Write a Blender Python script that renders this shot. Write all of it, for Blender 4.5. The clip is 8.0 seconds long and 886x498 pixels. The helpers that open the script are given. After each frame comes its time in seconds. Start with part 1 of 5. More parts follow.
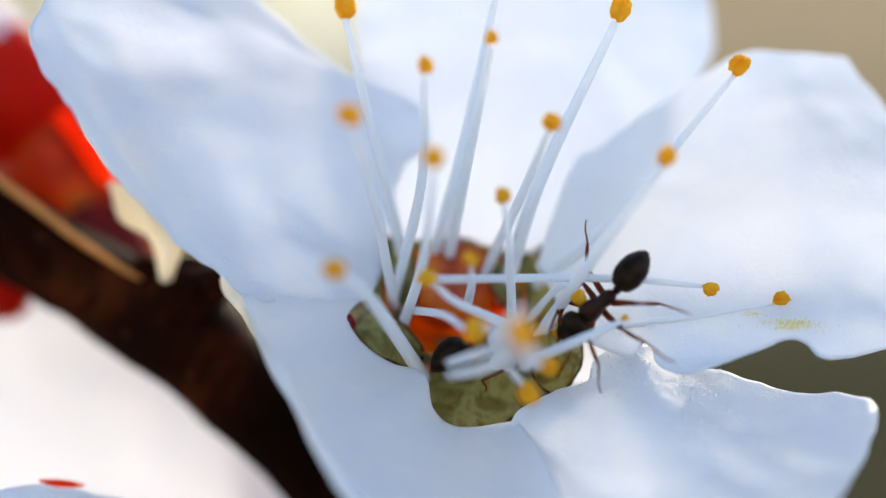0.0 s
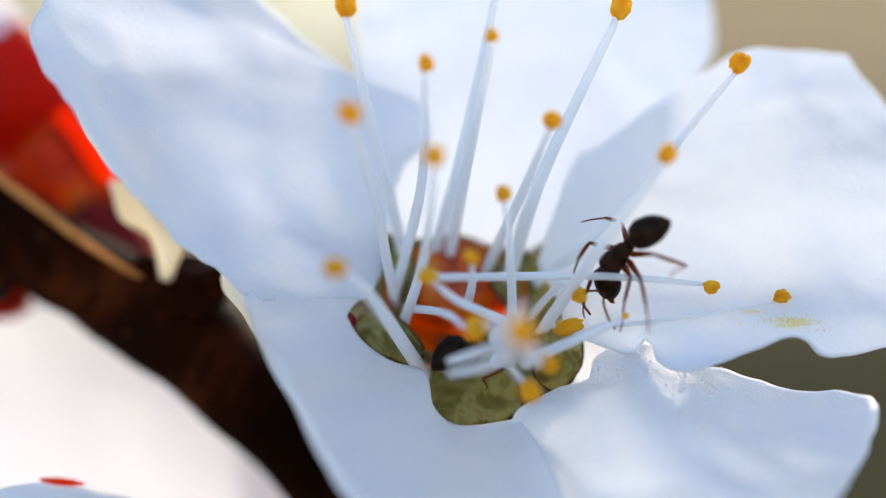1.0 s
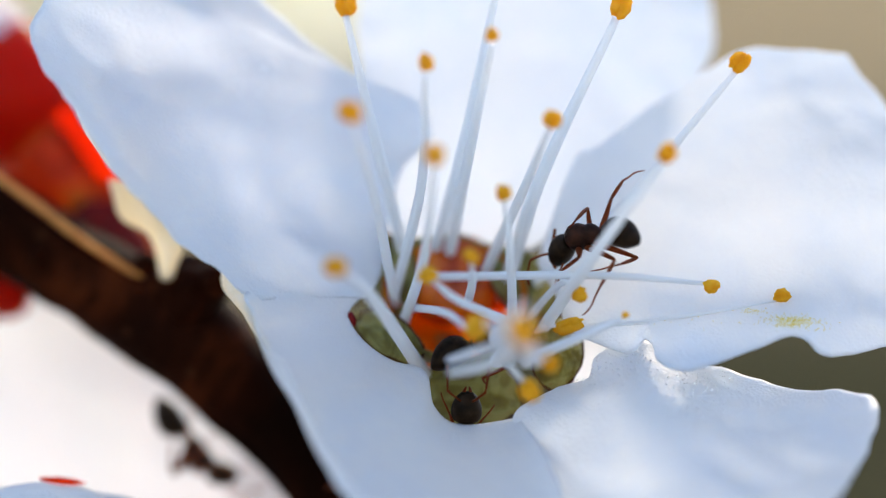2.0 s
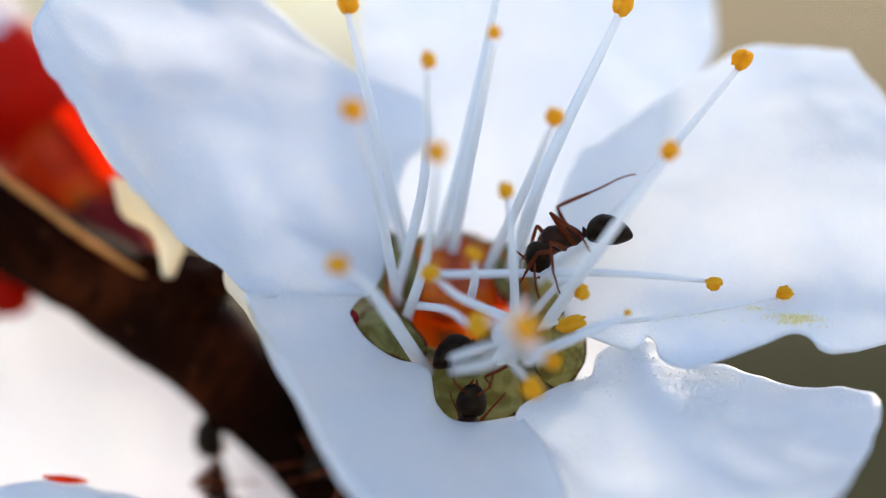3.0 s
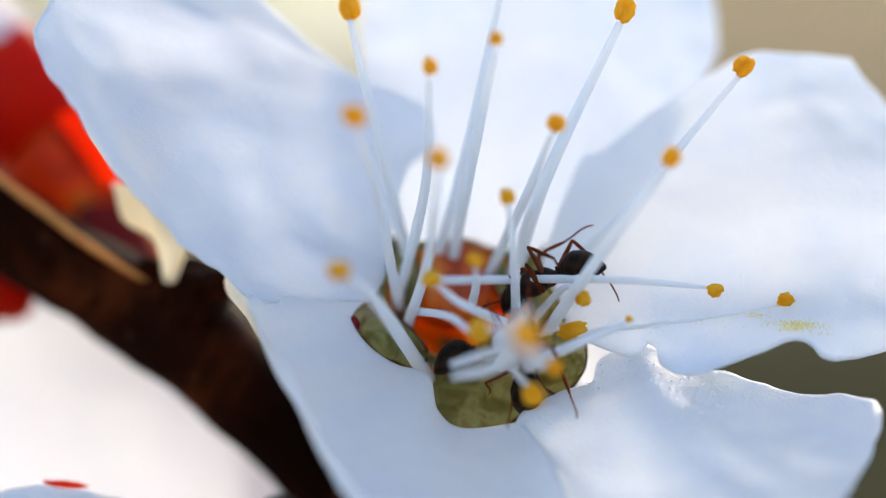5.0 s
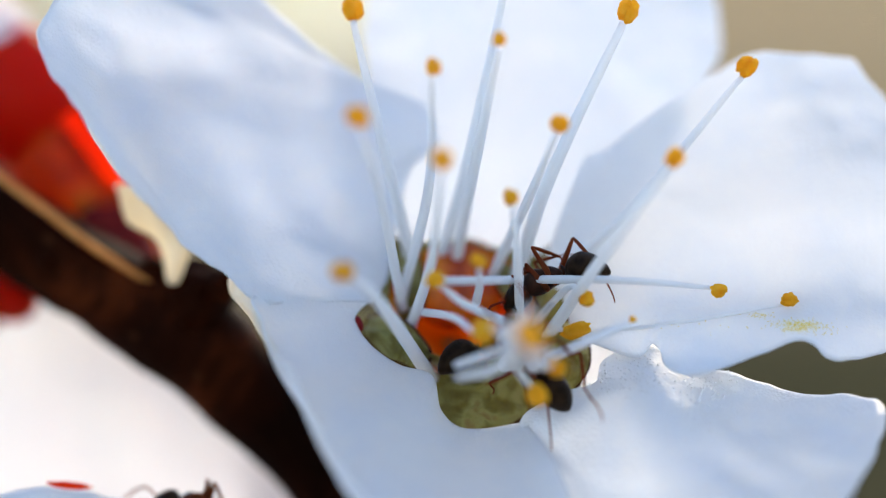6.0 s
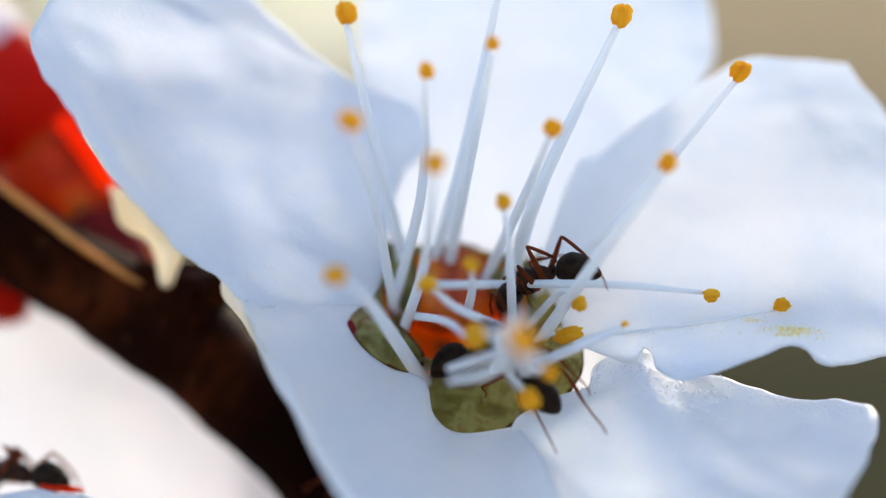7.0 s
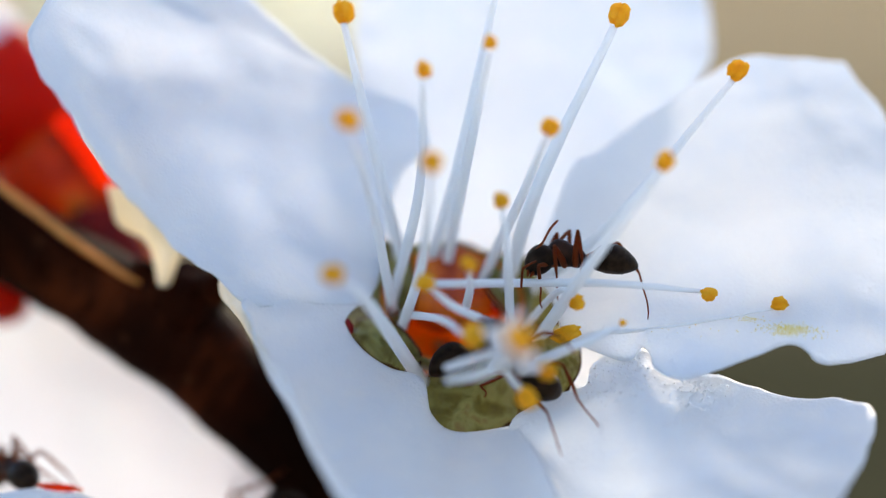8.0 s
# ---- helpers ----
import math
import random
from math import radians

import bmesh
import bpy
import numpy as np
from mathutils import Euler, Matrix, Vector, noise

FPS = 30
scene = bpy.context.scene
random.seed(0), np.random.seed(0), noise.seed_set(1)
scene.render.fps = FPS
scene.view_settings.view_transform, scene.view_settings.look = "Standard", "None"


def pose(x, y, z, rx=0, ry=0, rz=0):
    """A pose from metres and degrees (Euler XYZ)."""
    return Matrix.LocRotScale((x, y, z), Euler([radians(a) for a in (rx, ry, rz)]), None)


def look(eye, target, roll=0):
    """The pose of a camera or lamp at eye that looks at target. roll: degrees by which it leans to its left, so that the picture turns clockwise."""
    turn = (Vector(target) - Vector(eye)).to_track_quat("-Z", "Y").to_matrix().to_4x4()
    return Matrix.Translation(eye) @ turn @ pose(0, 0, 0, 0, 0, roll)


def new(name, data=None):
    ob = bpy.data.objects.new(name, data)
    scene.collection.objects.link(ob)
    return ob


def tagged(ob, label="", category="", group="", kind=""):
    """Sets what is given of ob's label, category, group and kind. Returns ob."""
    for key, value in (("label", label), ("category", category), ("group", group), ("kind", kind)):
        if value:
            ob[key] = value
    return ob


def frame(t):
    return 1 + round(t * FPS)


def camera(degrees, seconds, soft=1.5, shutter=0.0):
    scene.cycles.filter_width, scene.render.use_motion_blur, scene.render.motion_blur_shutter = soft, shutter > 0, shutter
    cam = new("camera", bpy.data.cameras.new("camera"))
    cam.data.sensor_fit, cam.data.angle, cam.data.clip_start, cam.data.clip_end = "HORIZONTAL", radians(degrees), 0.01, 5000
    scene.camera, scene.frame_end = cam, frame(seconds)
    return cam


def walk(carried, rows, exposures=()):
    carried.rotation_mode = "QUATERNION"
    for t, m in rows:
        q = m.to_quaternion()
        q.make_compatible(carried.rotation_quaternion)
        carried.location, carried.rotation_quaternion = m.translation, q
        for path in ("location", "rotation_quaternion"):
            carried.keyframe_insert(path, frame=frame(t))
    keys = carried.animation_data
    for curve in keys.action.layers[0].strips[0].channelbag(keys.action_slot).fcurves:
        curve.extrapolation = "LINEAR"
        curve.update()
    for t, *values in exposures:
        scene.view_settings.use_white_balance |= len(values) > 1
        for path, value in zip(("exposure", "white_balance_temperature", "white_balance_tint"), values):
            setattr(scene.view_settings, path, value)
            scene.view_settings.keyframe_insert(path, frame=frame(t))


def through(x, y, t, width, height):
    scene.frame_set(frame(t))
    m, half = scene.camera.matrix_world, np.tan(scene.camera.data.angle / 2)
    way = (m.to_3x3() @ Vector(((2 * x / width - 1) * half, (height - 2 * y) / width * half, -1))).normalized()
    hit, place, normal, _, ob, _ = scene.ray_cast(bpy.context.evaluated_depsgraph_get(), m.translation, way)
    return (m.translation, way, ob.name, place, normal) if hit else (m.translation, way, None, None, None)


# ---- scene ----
# A macro view of an apricot blossom with ants. All plan numbers are millimetres
# (x to the right, y away from the camera, z up); M turns them into metres.
M = 0.001

# ---- camera ----
cam = camera(10.74, 8.0, soft=1.1, shutter=0.5)
cam.data.dof.use_dof = True
cam.data.dof.focus_distance = 0.1502
cam.data.dof.aperture_fstop = 14.5
walk(cam, [
    (0, pose(0.000018, -0.15, 0.000058, 90, -0.054, 0)),
    (0.5, pose(0.000027, -0.15, 0.000031, 90, -0.056, 0)),
    (1, pose(-0.000000, -0.15, 0.000000, 90, 0.000, 0)),
    (1.5, pose(0.000024, -0.15, 0.000001, 90, -0.009, 0)),
    (3, pose(-0.000079, -0.15, -0.000099, 90, 0.063, 0)),
    (3.5, pose(-0.000053, -0.15, -0.000054, 90, 0.098, 0)),
    (4, pose(-0.000140, -0.15, -0.000000, 90, 0.013, 0)),
    (4.5, pose(-0.000079, -0.15, 0.000074, 90, -0.095, 0)),
    (6, pose(-0.000231, -0.15, 0.000113, 90, 0.008, 0)),
    (6.5, pose(-0.000135, -0.15, 0.000253, 90, -0.203, 0)),
    (7, pose(0.000001, -0.15, 0.000240, 90, -0.169, 0)),
    (7.5, pose(0.000085, -0.15, 0.000182, 90, -0.141, 0)),
    (8, pose(0.000075, -0.15, 0.000209, 90, -0.130, 0)),
], [(0.0, 1.46, 6640, 12), (8.0, 1.46, 6640, 12)])

# ---- world, sun, exposure ----
SUN_FROM = Vector((0.30, 0.76, 0.57)).normalized()
world = bpy.data.worlds.new("world")
scene.world = world
world.use_nodes = True
wt = world.node_tree
sky = wt.nodes.new("ShaderNodeTexSky")
sky.sky_type = "NISHITA"
sky.sun_disc = False
sky.ozone_density = 2.5
sky.sun_elevation = math.asin(SUN_FROM.z)
sky.sun_rotation = math.atan2(SUN_FROM.x, SUN_FROM.y)
wt.links.new(sky.outputs[0], wt.nodes["Background"].inputs[0])
wt.nodes["Background"].inputs[1].default_value = 0.15
sun = new("sun", bpy.data.lights.new("sun", "SUN"))
sun.data.energy = 1.05
sun.data.angle = radians(8)
sun.data.color = (1.0, 0.84, 0.57)
sun.matrix_world = look(SUN_FROM * 2, (0, 0, 0))


# ---- materials ----
class Mat:
    """A small node builder on object-space coordinates."""

    def __init__(self, name):
        self.mat = bpy.data.materials.new(name)
        self.mat.use_nodes = True
        self.t = self.mat.node_tree
        self.t.nodes.clear()
        self.out = self.add("ShaderNodeOutputMaterial")
        self.co = self.add("ShaderNodeTexCoord").outputs["Object"]

    def add(self, kind, **inputs):
        n = self.t.nodes.new(kind)
        for k, v in inputs.items():
            self.put(n, k, v)
        return n

    def put(self, n, k, v):
        s = n.inputs[int(k[1:])] if k[0] == "i" and k[1:].isdigit() else n.inputs[k.replace("_", " ")]
        if isinstance(v, bpy.types.NodeSocket):
            self.t.links.new(v, s)
        else:
            s.default_value = v

    def noise(self, scale, detail=4.0, rough=0.55, stretch=None, warp=0.0):
        co = self.co
        if stretch:
            m = self.add("ShaderNodeMapping", Vector=co)
            m.inputs["Scale"].default_value = stretch
            co = m.outputs[0]
        n = self.add("ShaderNodeTexNoise", Vector=co, Scale=scale, Detail=detail, Roughness=rough, Distortion=warp)
        return n.outputs["Fac"]

    def ramp(self, fac, stops):
        r = self.add("ShaderNodeValToRGB", Fac=fac)
        el = r.color_ramp.elements
        while len(el) < len(stops):
            el.new(0.5)
        for e, (p, c) in zip(el, stops):
            e.position = p
            e.color = (*c, 1)
        return r.outputs[0]

    def mix(self, fac, a, b):
        n = self.add("ShaderNodeMixRGB", Fac=fac)
        for s, v in (("Color1", a), ("Color2", b)):
            self.put(n, s, v if isinstance(v, bpy.types.NodeSocket) else (*v, 1))
        return n.outputs[0]

    def bump(self, height, dist, strength=0.5, normal=None):
        n = self.add("ShaderNodeBump", Height=height, Distance=dist, Strength=strength)
        if normal:
            self.put(n, "Normal", normal)
        return n.outputs[0]

    def math(self, op, a, b=0.0):
        n = self.add("ShaderNodeMath", i0=a, i1=b)
        n.operation = op
        return n.outputs[0]

    def principled(self, color, rough, normal=None, **more):
        p = self.add("ShaderNodeBsdfPrincipled", Roughness=rough, **more)
        self.put(p, "Base Color", color if isinstance(color, bpy.types.NodeSocket) else (*color, 1))
        if normal:
            self.put(p, "Normal", normal)
        return p.outputs[0]

    def thin(self, shader, color, amount, normal=None):
        """Lets light through a leaf-like sheet."""
        tr = self.add("ShaderNodeBsdfTranslucent")
        self.put(tr, "Color", color if isinstance(color, bpy.types.NodeSocket) else (*color, 1))
        if normal:
            self.put(tr, "Normal", normal)
        m = self.add("ShaderNodeMixShader", Fac=amount)
        self.t.links.new(shader, m.inputs[1])
        self.t.links.new(tr.outputs[0], m.inputs[2])
        return m.outputs[0]

    def done(self, shader):
        self.t.links.new(shader, self.out.inputs["Surface"])
        return self.mat


def petal_material(name, tint, pink, amount=0.5, grain=0.0):
    m = Mat(name)
    broad = m.noise(160, 3, 0.5, None, 0.6)
    fine = m.noise(1500, 4, 0.6)
    col = m.mix(m.ramp(broad, [(0.35, (0, 0, 0)), (0.75, (1, 1, 1))]), tint, pink)
    mottle = m.ramp(m.noise(520, 6, 0.68, None, 1.2), [(0.42, (0, 0, 0)), (0.66, (1, 1, 1))])
    col = m.mix(m.math("MULTIPLY", mottle, 0.45), col, (0.97, 0.965, 0.95))
    col = m.mix(m.math("MULTIPLY", fine, 0.18), col, (0.66, 0.70, 0.78))
    cells = m.add("ShaderNodeTexVoronoi", Vector=m.co, Scale=9000.0).outputs["Distance"]
    # light that has passed through the flesh comes out warmer
    through_col = m.mix(0.3, col, (0.97, 0.925, 0.80))
    n = m.bump(broad, 0.0006, 0.15)
    n = m.bump(fine, 0.00008, 0.12, n)
    n = m.bump(cells, 0.00004, 0.5, n)
    if not grain:
        return m.done(m.thin(m.principled(col, 0.34, n, IOR=1.4), through_col, amount, n))
    # patches of swollen, glistening skin cells
    cell = m.add("ShaderNodeTexVoronoi", Vector=m.co, Scale=11000.0)
    beads = m.ramp(cell.outputs["Distance"], [(0.0, (1, 1, 1)), (0.4, (0, 0, 0))])
    some = m.ramp(cell.outputs["Color"], [(0.58, (0, 0, 0)), (0.62, (1, 1, 1))])
    patch = m.ramp(m.noise(420, 4, 0.6, None, 0.5), [(0.47, (0, 0, 0)), (0.58, (1, 1, 1))])
    patch = m.math("MULTIPLY", patch, some)
    g = m.bump(m.math("MULTIPLY", beads, patch), 0.00010, grain, n)
    s = m.principled(col, 0.34, g, IOR=1.4)
    return m.done(m.thin(s, through_col, amount, n))


# bluish tint with whiter patches paints skylight and sun into the petals
PETAL = petal_material("petal_white", (0.84, 0.89, 0.965), (0.94, 0.935, 0.94), 0.70)
# sunlight on the distant blossom is put into this cream
PETAL_CREAM_SUNLIT = petal_material("petal_cream_sunlit", (0.97, 0.93, 0.74), (0.96, 0.90, 0.66), 0.74)
PETAL_GRAINY = petal_material("petal_glistening", (0.84, 0.89, 0.965), (0.94, 0.935, 0.94), 0.70, 0.35)
# cream copy of the petal: sunlight on the rims is in the colour
RIM_SUNLIT = petal_material("petal_rim_sunlit", (0.90, 0.82, 0.66), (0.86, 0.76, 0.58), 0.6)
PETAL_FAR = petal_material("petal_blush", (0.90, 0.885, 0.88), (0.90, 0.85, 0.86), 0.70)


def filament_material():
    m = Mat("filament_white")
    n = m.noise(900, 3)
    col = m.mix(n, (0.88, 0.885, 0.875), (0.93, 0.925, 0.91))
    s = m.principled(col, 0.38, m.bump(n, 0.0001, 0.3), IOR=1.4)
    return m.done(m.thin(s, col, 0.46))


def anther_material():
    m = Mat("anther_pollen")
    g = m.add("ShaderNodeTexVoronoi", Vector=m.co, Scale=14000.0).outputs["Distance"]
    n = m.noise(2600, 4, 0.6)
    col = m.ramp(n, [(0.3, (0.86, 0.40, 0.010)), (0.5, (0.98, 0.60, 0.02)), (0.72, (1.0, 0.77, 0.09))])
    s = m.principled(col, 0.75, m.bump(g, 0.00008, 0.7))
    return m.done(m.thin(s, (1.0, 0.65, 0.04), 0.62))


def pollen_material():
    m = Mat("pollen_dust")
    n = m.noise(9000, 2)
    return m.done(m.principled(m.mix(n, (0.80, 0.58, 0.06), (0.92, 0.78, 0.20)), 0.8))


def sepal_material():
    m = Mat("sepal_green")
    n = m.noise(1000, 5, 0.6, None, 0.8)
    f = m.noise(3500, 3)
    col = m.ramp(n, [(0.34, (0.06, 0.040, 0.007)), (0.44, (0.20, 0.165, 0.028)), (0.56, (0.44, 0.41, 0.13)), (0.66, (0.34, 0.20, 0.06))])
    s = m.principled(col, 0.42, m.bump(f, 0.0003, 0.9, m.bump(n, 0.0007, 0.8)))
    return m.done(m.thin(s, m.mix(0.7, col, (0.56, 0.48, 0.13)), 0.45))


def cup_material():
    m = Mat("nectar_cup")
    n = m.noise(330, 3, 0.5, None, 1.0)
    col = m.ramp(n, [(0.33, (0.42, 0.05, 0.010)), (0.45, (0.72, 0.15, 0.018)), (0.56, (0.96, 0.32, 0.02)), (0.70, (0.52, 0.20, 0.04))])
    s = m.principled(col, 0.25, m.bump(n, 0.0002, 0.3), Coat_Weight=0.3)
    return m.done(m.thin(s, col, 0.55))


def calyx_material():
    m = Mat("calyx_red")
    n = m.noise(260, 4, 0.5, None, 0.5)
    col = m.ramp(n, [(0.35, (0.40, 0.008, 0.005)), (0.6, (0.68, 0.022, 0.008)), (0.8, (0.78, 0.12, 0.010))])
    s = m.principled(col, 0.42, m.bump(n, 0.0003, 0.3), Specular_IOR_Level=0.2, Subsurface_Weight=0.7, Subsurface_Radius=(1.0, 0.16, 0.06), Subsurface_Scale=0.0016)
    return m.done(m.thin(s, (1.0, 0.17, 0.012), 0.68))


def tube_material():
    m = Mat("calyx_tube_orange")
    n = m.noise(300, 4, 0.5, None, 0.8)
    col = m.ramp(n, [(0.34, (0.16, 0.010, 0.004)), (0.45, (0.62, 0.06, 0.006)), (0.55, (0.66, 0.17, 0.010)), (0.64, (0.40, 0.24, 0.03))])
    s = m.principled(col, 0.4, m.bump(n, 0.0003, 0.3), Specular_IOR_Level=0.2, Subsurface_Weight=0.7, Subsurface_Radius=(1.0, 0.22, 0.06), Subsurface_Scale=0.0018)
    return m.done(m.thin(s, m.mix(0.5, col, (1.0, 0.20, 0.01)), 0.5))


def scale_material():
    m = Mat("bud_scale_straw")
    n = m.noise(600, 4, 0.6, (1, 1, 0.3))
    col = m.ramp(n, [(0.3, (0.86, 0.74, 0.50)), (0.7, (0.95, 0.89, 0.74))])
    s = m.principled(col, 0.6, m.bump(n, 0.0002, 0.4))
    return m.done(m.thin(s, col, 0.6))


def bark_material():
    m = Mat("twig_bark")
    n = m.noise(170, 7, 0.62, None, 0.6)
    f = m.noise(1600, 4, 0.65)
    spots = m.add("ShaderNodeTexVoronoi", Vector=m.co, Scale=700.0).outputs["Distance"]
    col = m.ramp(n, [(0.40, (0.004, 0.0007, 0.0002)), (0.53, (0.016, 0.0028, 0.0007)), (0.68, (0.085, 0.017, 0.004))])
    col = m.mix(m.ramp(spots, [(0.10, (1, 1, 1)), (0.16, (0, 0, 0))]), col, (0.035, 0.011, 0.004))
    b = m.bump(f, 0.0002, 0.5, m.bump(n, 0.0004, 0.4))
    return m.done(m.principled(col, 0.68, b, Specular_IOR_Level=0.04, Specular_Tint=(1.0, 0.72, 0.5, 1)))


# tan that paints the sun's highlight on the twig's upper edge
def lit_edge_material():
    m = Mat("twig_lit_edge_tan")
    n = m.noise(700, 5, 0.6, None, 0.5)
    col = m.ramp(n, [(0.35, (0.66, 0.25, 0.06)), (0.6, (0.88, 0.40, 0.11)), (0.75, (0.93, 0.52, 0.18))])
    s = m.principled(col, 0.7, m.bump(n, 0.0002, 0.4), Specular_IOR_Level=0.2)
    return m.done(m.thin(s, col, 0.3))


def chitin_material(name, dark, warm, rough, through=(0, 0, 0), amount=0.0, gloss=0.14):
    m = Mat(name)
    n = m.noise(2200, 4, 0.6)
    col = m.mix(m.ramp(n, [(0.4, (0, 0, 0)), (0.75, (1, 1, 1))]), dark, warm)
    h = m.noise(22000, 2, 0.5, (1, 3, 3))
    s = m.principled(col, rough, m.bump(h, 0.00001, 0.6), Specular_IOR_Level=gloss, Specular_Tint=(1.0, 0.78, 0.6, 1))
    return m.done(m.thin(s, through, amount) if amount else s)


def ground_material():
    m = Mat("dry_meadow")
    big = m.noise(0.9, 3, 0.5)
    n = m.noise(9, 6, 0.65)
    f = m.noise(120, 4, 0.6, (1, 0.3, 1))
    straw = m.mix(n, (0.46, 0.30, 0.14), (0.66, 0.45, 0.23))
    # the slope's lower shade is painted in as this dark green, by height
    green = m.mix(n, (0.062, 0.050, 0.022), (0.105, 0.086, 0.040))
    h = m.add("ShaderNodeSeparateXYZ", Vector=m.co).outputs["Z"]
    edge = m.math("ADD", m.math("MULTIPLY", m.math("SUBTRACT", h, 0.05), 9.0), m.math("MULTIPLY", m.math("SUBTRACT", big, 0.5), 0.8))
    k = m.ramp(m.math("ADD", edge, 0.5), [(0.25, (0, 0, 0)), (0.75, (1, 1, 1))])
    # pale unseen flat ground, added to throw light up on to the petals
    bounce_soil = m.mix(n, (0.30, 0.26, 0.21), (0.44, 0.39, 0.32))
    flat = m.ramp(m.math("ADD", m.math("MULTIPLY", h, 5.0), 2.6), [(0.3, (1, 1, 1)), (0.9, (0, 0, 0))])
    col = m.mix(flat, m.mix(k, green, straw), bounce_soil)
    return m.done(m.principled(col, 0.9, m.bump(f, 0.02, 0.6), Specular_IOR_Level=0.0))


# near-white material for beads that imitate glints on the petals
def bead_material():
    m = Mat("glint_bead_white")
    col = m.mix(m.noise(30000, 2), (0.90, 0.91, 0.93), (0.97, 0.96, 0.94))
    return m.done(m.thin(m.principled(col, 0.08, None, IOR=1.5), col, 0.4))


BEAD = bead_material()
POLLEN, LIT_EDGE = pollen_material(), lit_edge_material()
FILAMENT, ANTHER, SEPAL, CUP = filament_material(), anther_material(), sepal_material(), cup_material()
CALYX, TUBE, SCALE, BARK, GROUND = calyx_material(), tube_material(), scale_material(), bark_material(), ground_material()
MARGIN = chitin_material("sepal_margin_brown", (0.05, 0.012, 0.006), (0.12, 0.05, 0.015), 0.5)
SEPAL_RED = chitin_material("sepal_tip_red", (0.13, 0.004, 0.006), (0.24, 0.012, 0.012), 0.45)
ANT_BLACK = chitin_material("ant_gaster", (0.008, 0.004, 0.002), (0.034, 0.018, 0.009), 0.40, gloss=0.08)
ANT_BROWN = chitin_material("ant_body", (0.015, 0.006, 0.004), (0.060, 0.018, 0.009), 0.4, (0.3, 0.06, 0.02), 0.05)
ANT_LEG = chitin_material("ant_leg", (0.075, 0.018, 0.006), (0.16, 0.042, 0.013), 0.38, (0.62, 0.15, 0.04), 0.42)


# ---- mesh helpers ----
def thing(name, at, label, category, group=""):
    e = new(name)
    e.empty_display_size = 0.001
    e.location = Vector(at) * M
    return tagged(e, label, category, group)


def part(name, bm, material, parent, label="", origin=None, smooth=True):
    """One mesh object under its thing. The bmesh is in millimetres of the world, or of the parent's own space with origin=None for keyed things."""
    base = Vector((0, 0, 0))
    p = parent
    while p is not None and origin is None:
        base += p.location
        p = p.parent
    off = base / M
    for v in bm.verts:
        v.co = (v.co - off) * M
    me = bpy.data.meshes.new(name)
    bm.normal_update()
    bm.to_mesh(me)
    bm.free()
    for f in me.polygons:
        f.use_smooth = smooth
    me.materials.append(material)
    ob = new(name, me)
    ob.parent = parent
    if label:
        tagged(ob, label)
    return ob


def spline(pts, t):
    """Catmull-Rom through the points, t from 0 to 1."""
    n = len(pts) - 1
    x = min(max(t, 0.0), 1.0) * n
    i = min(int(x), n - 1)
    f = x - i
    p1, p2 = pts[i], pts[i + 1]
    p0 = pts[i - 1] if i > 0 else 2 * p1 - p2
    p3 = pts[i + 2] if i + 2 <= n else 2 * p2 - p1
    return 0.5 * (2 * p1 + (p2 - p0) * f + (2 * p0 - 5 * p1 + 4 * p2 - p3) * f * f + (3 * p1 - p0 - 3 * p2 + p3) * f ** 3)


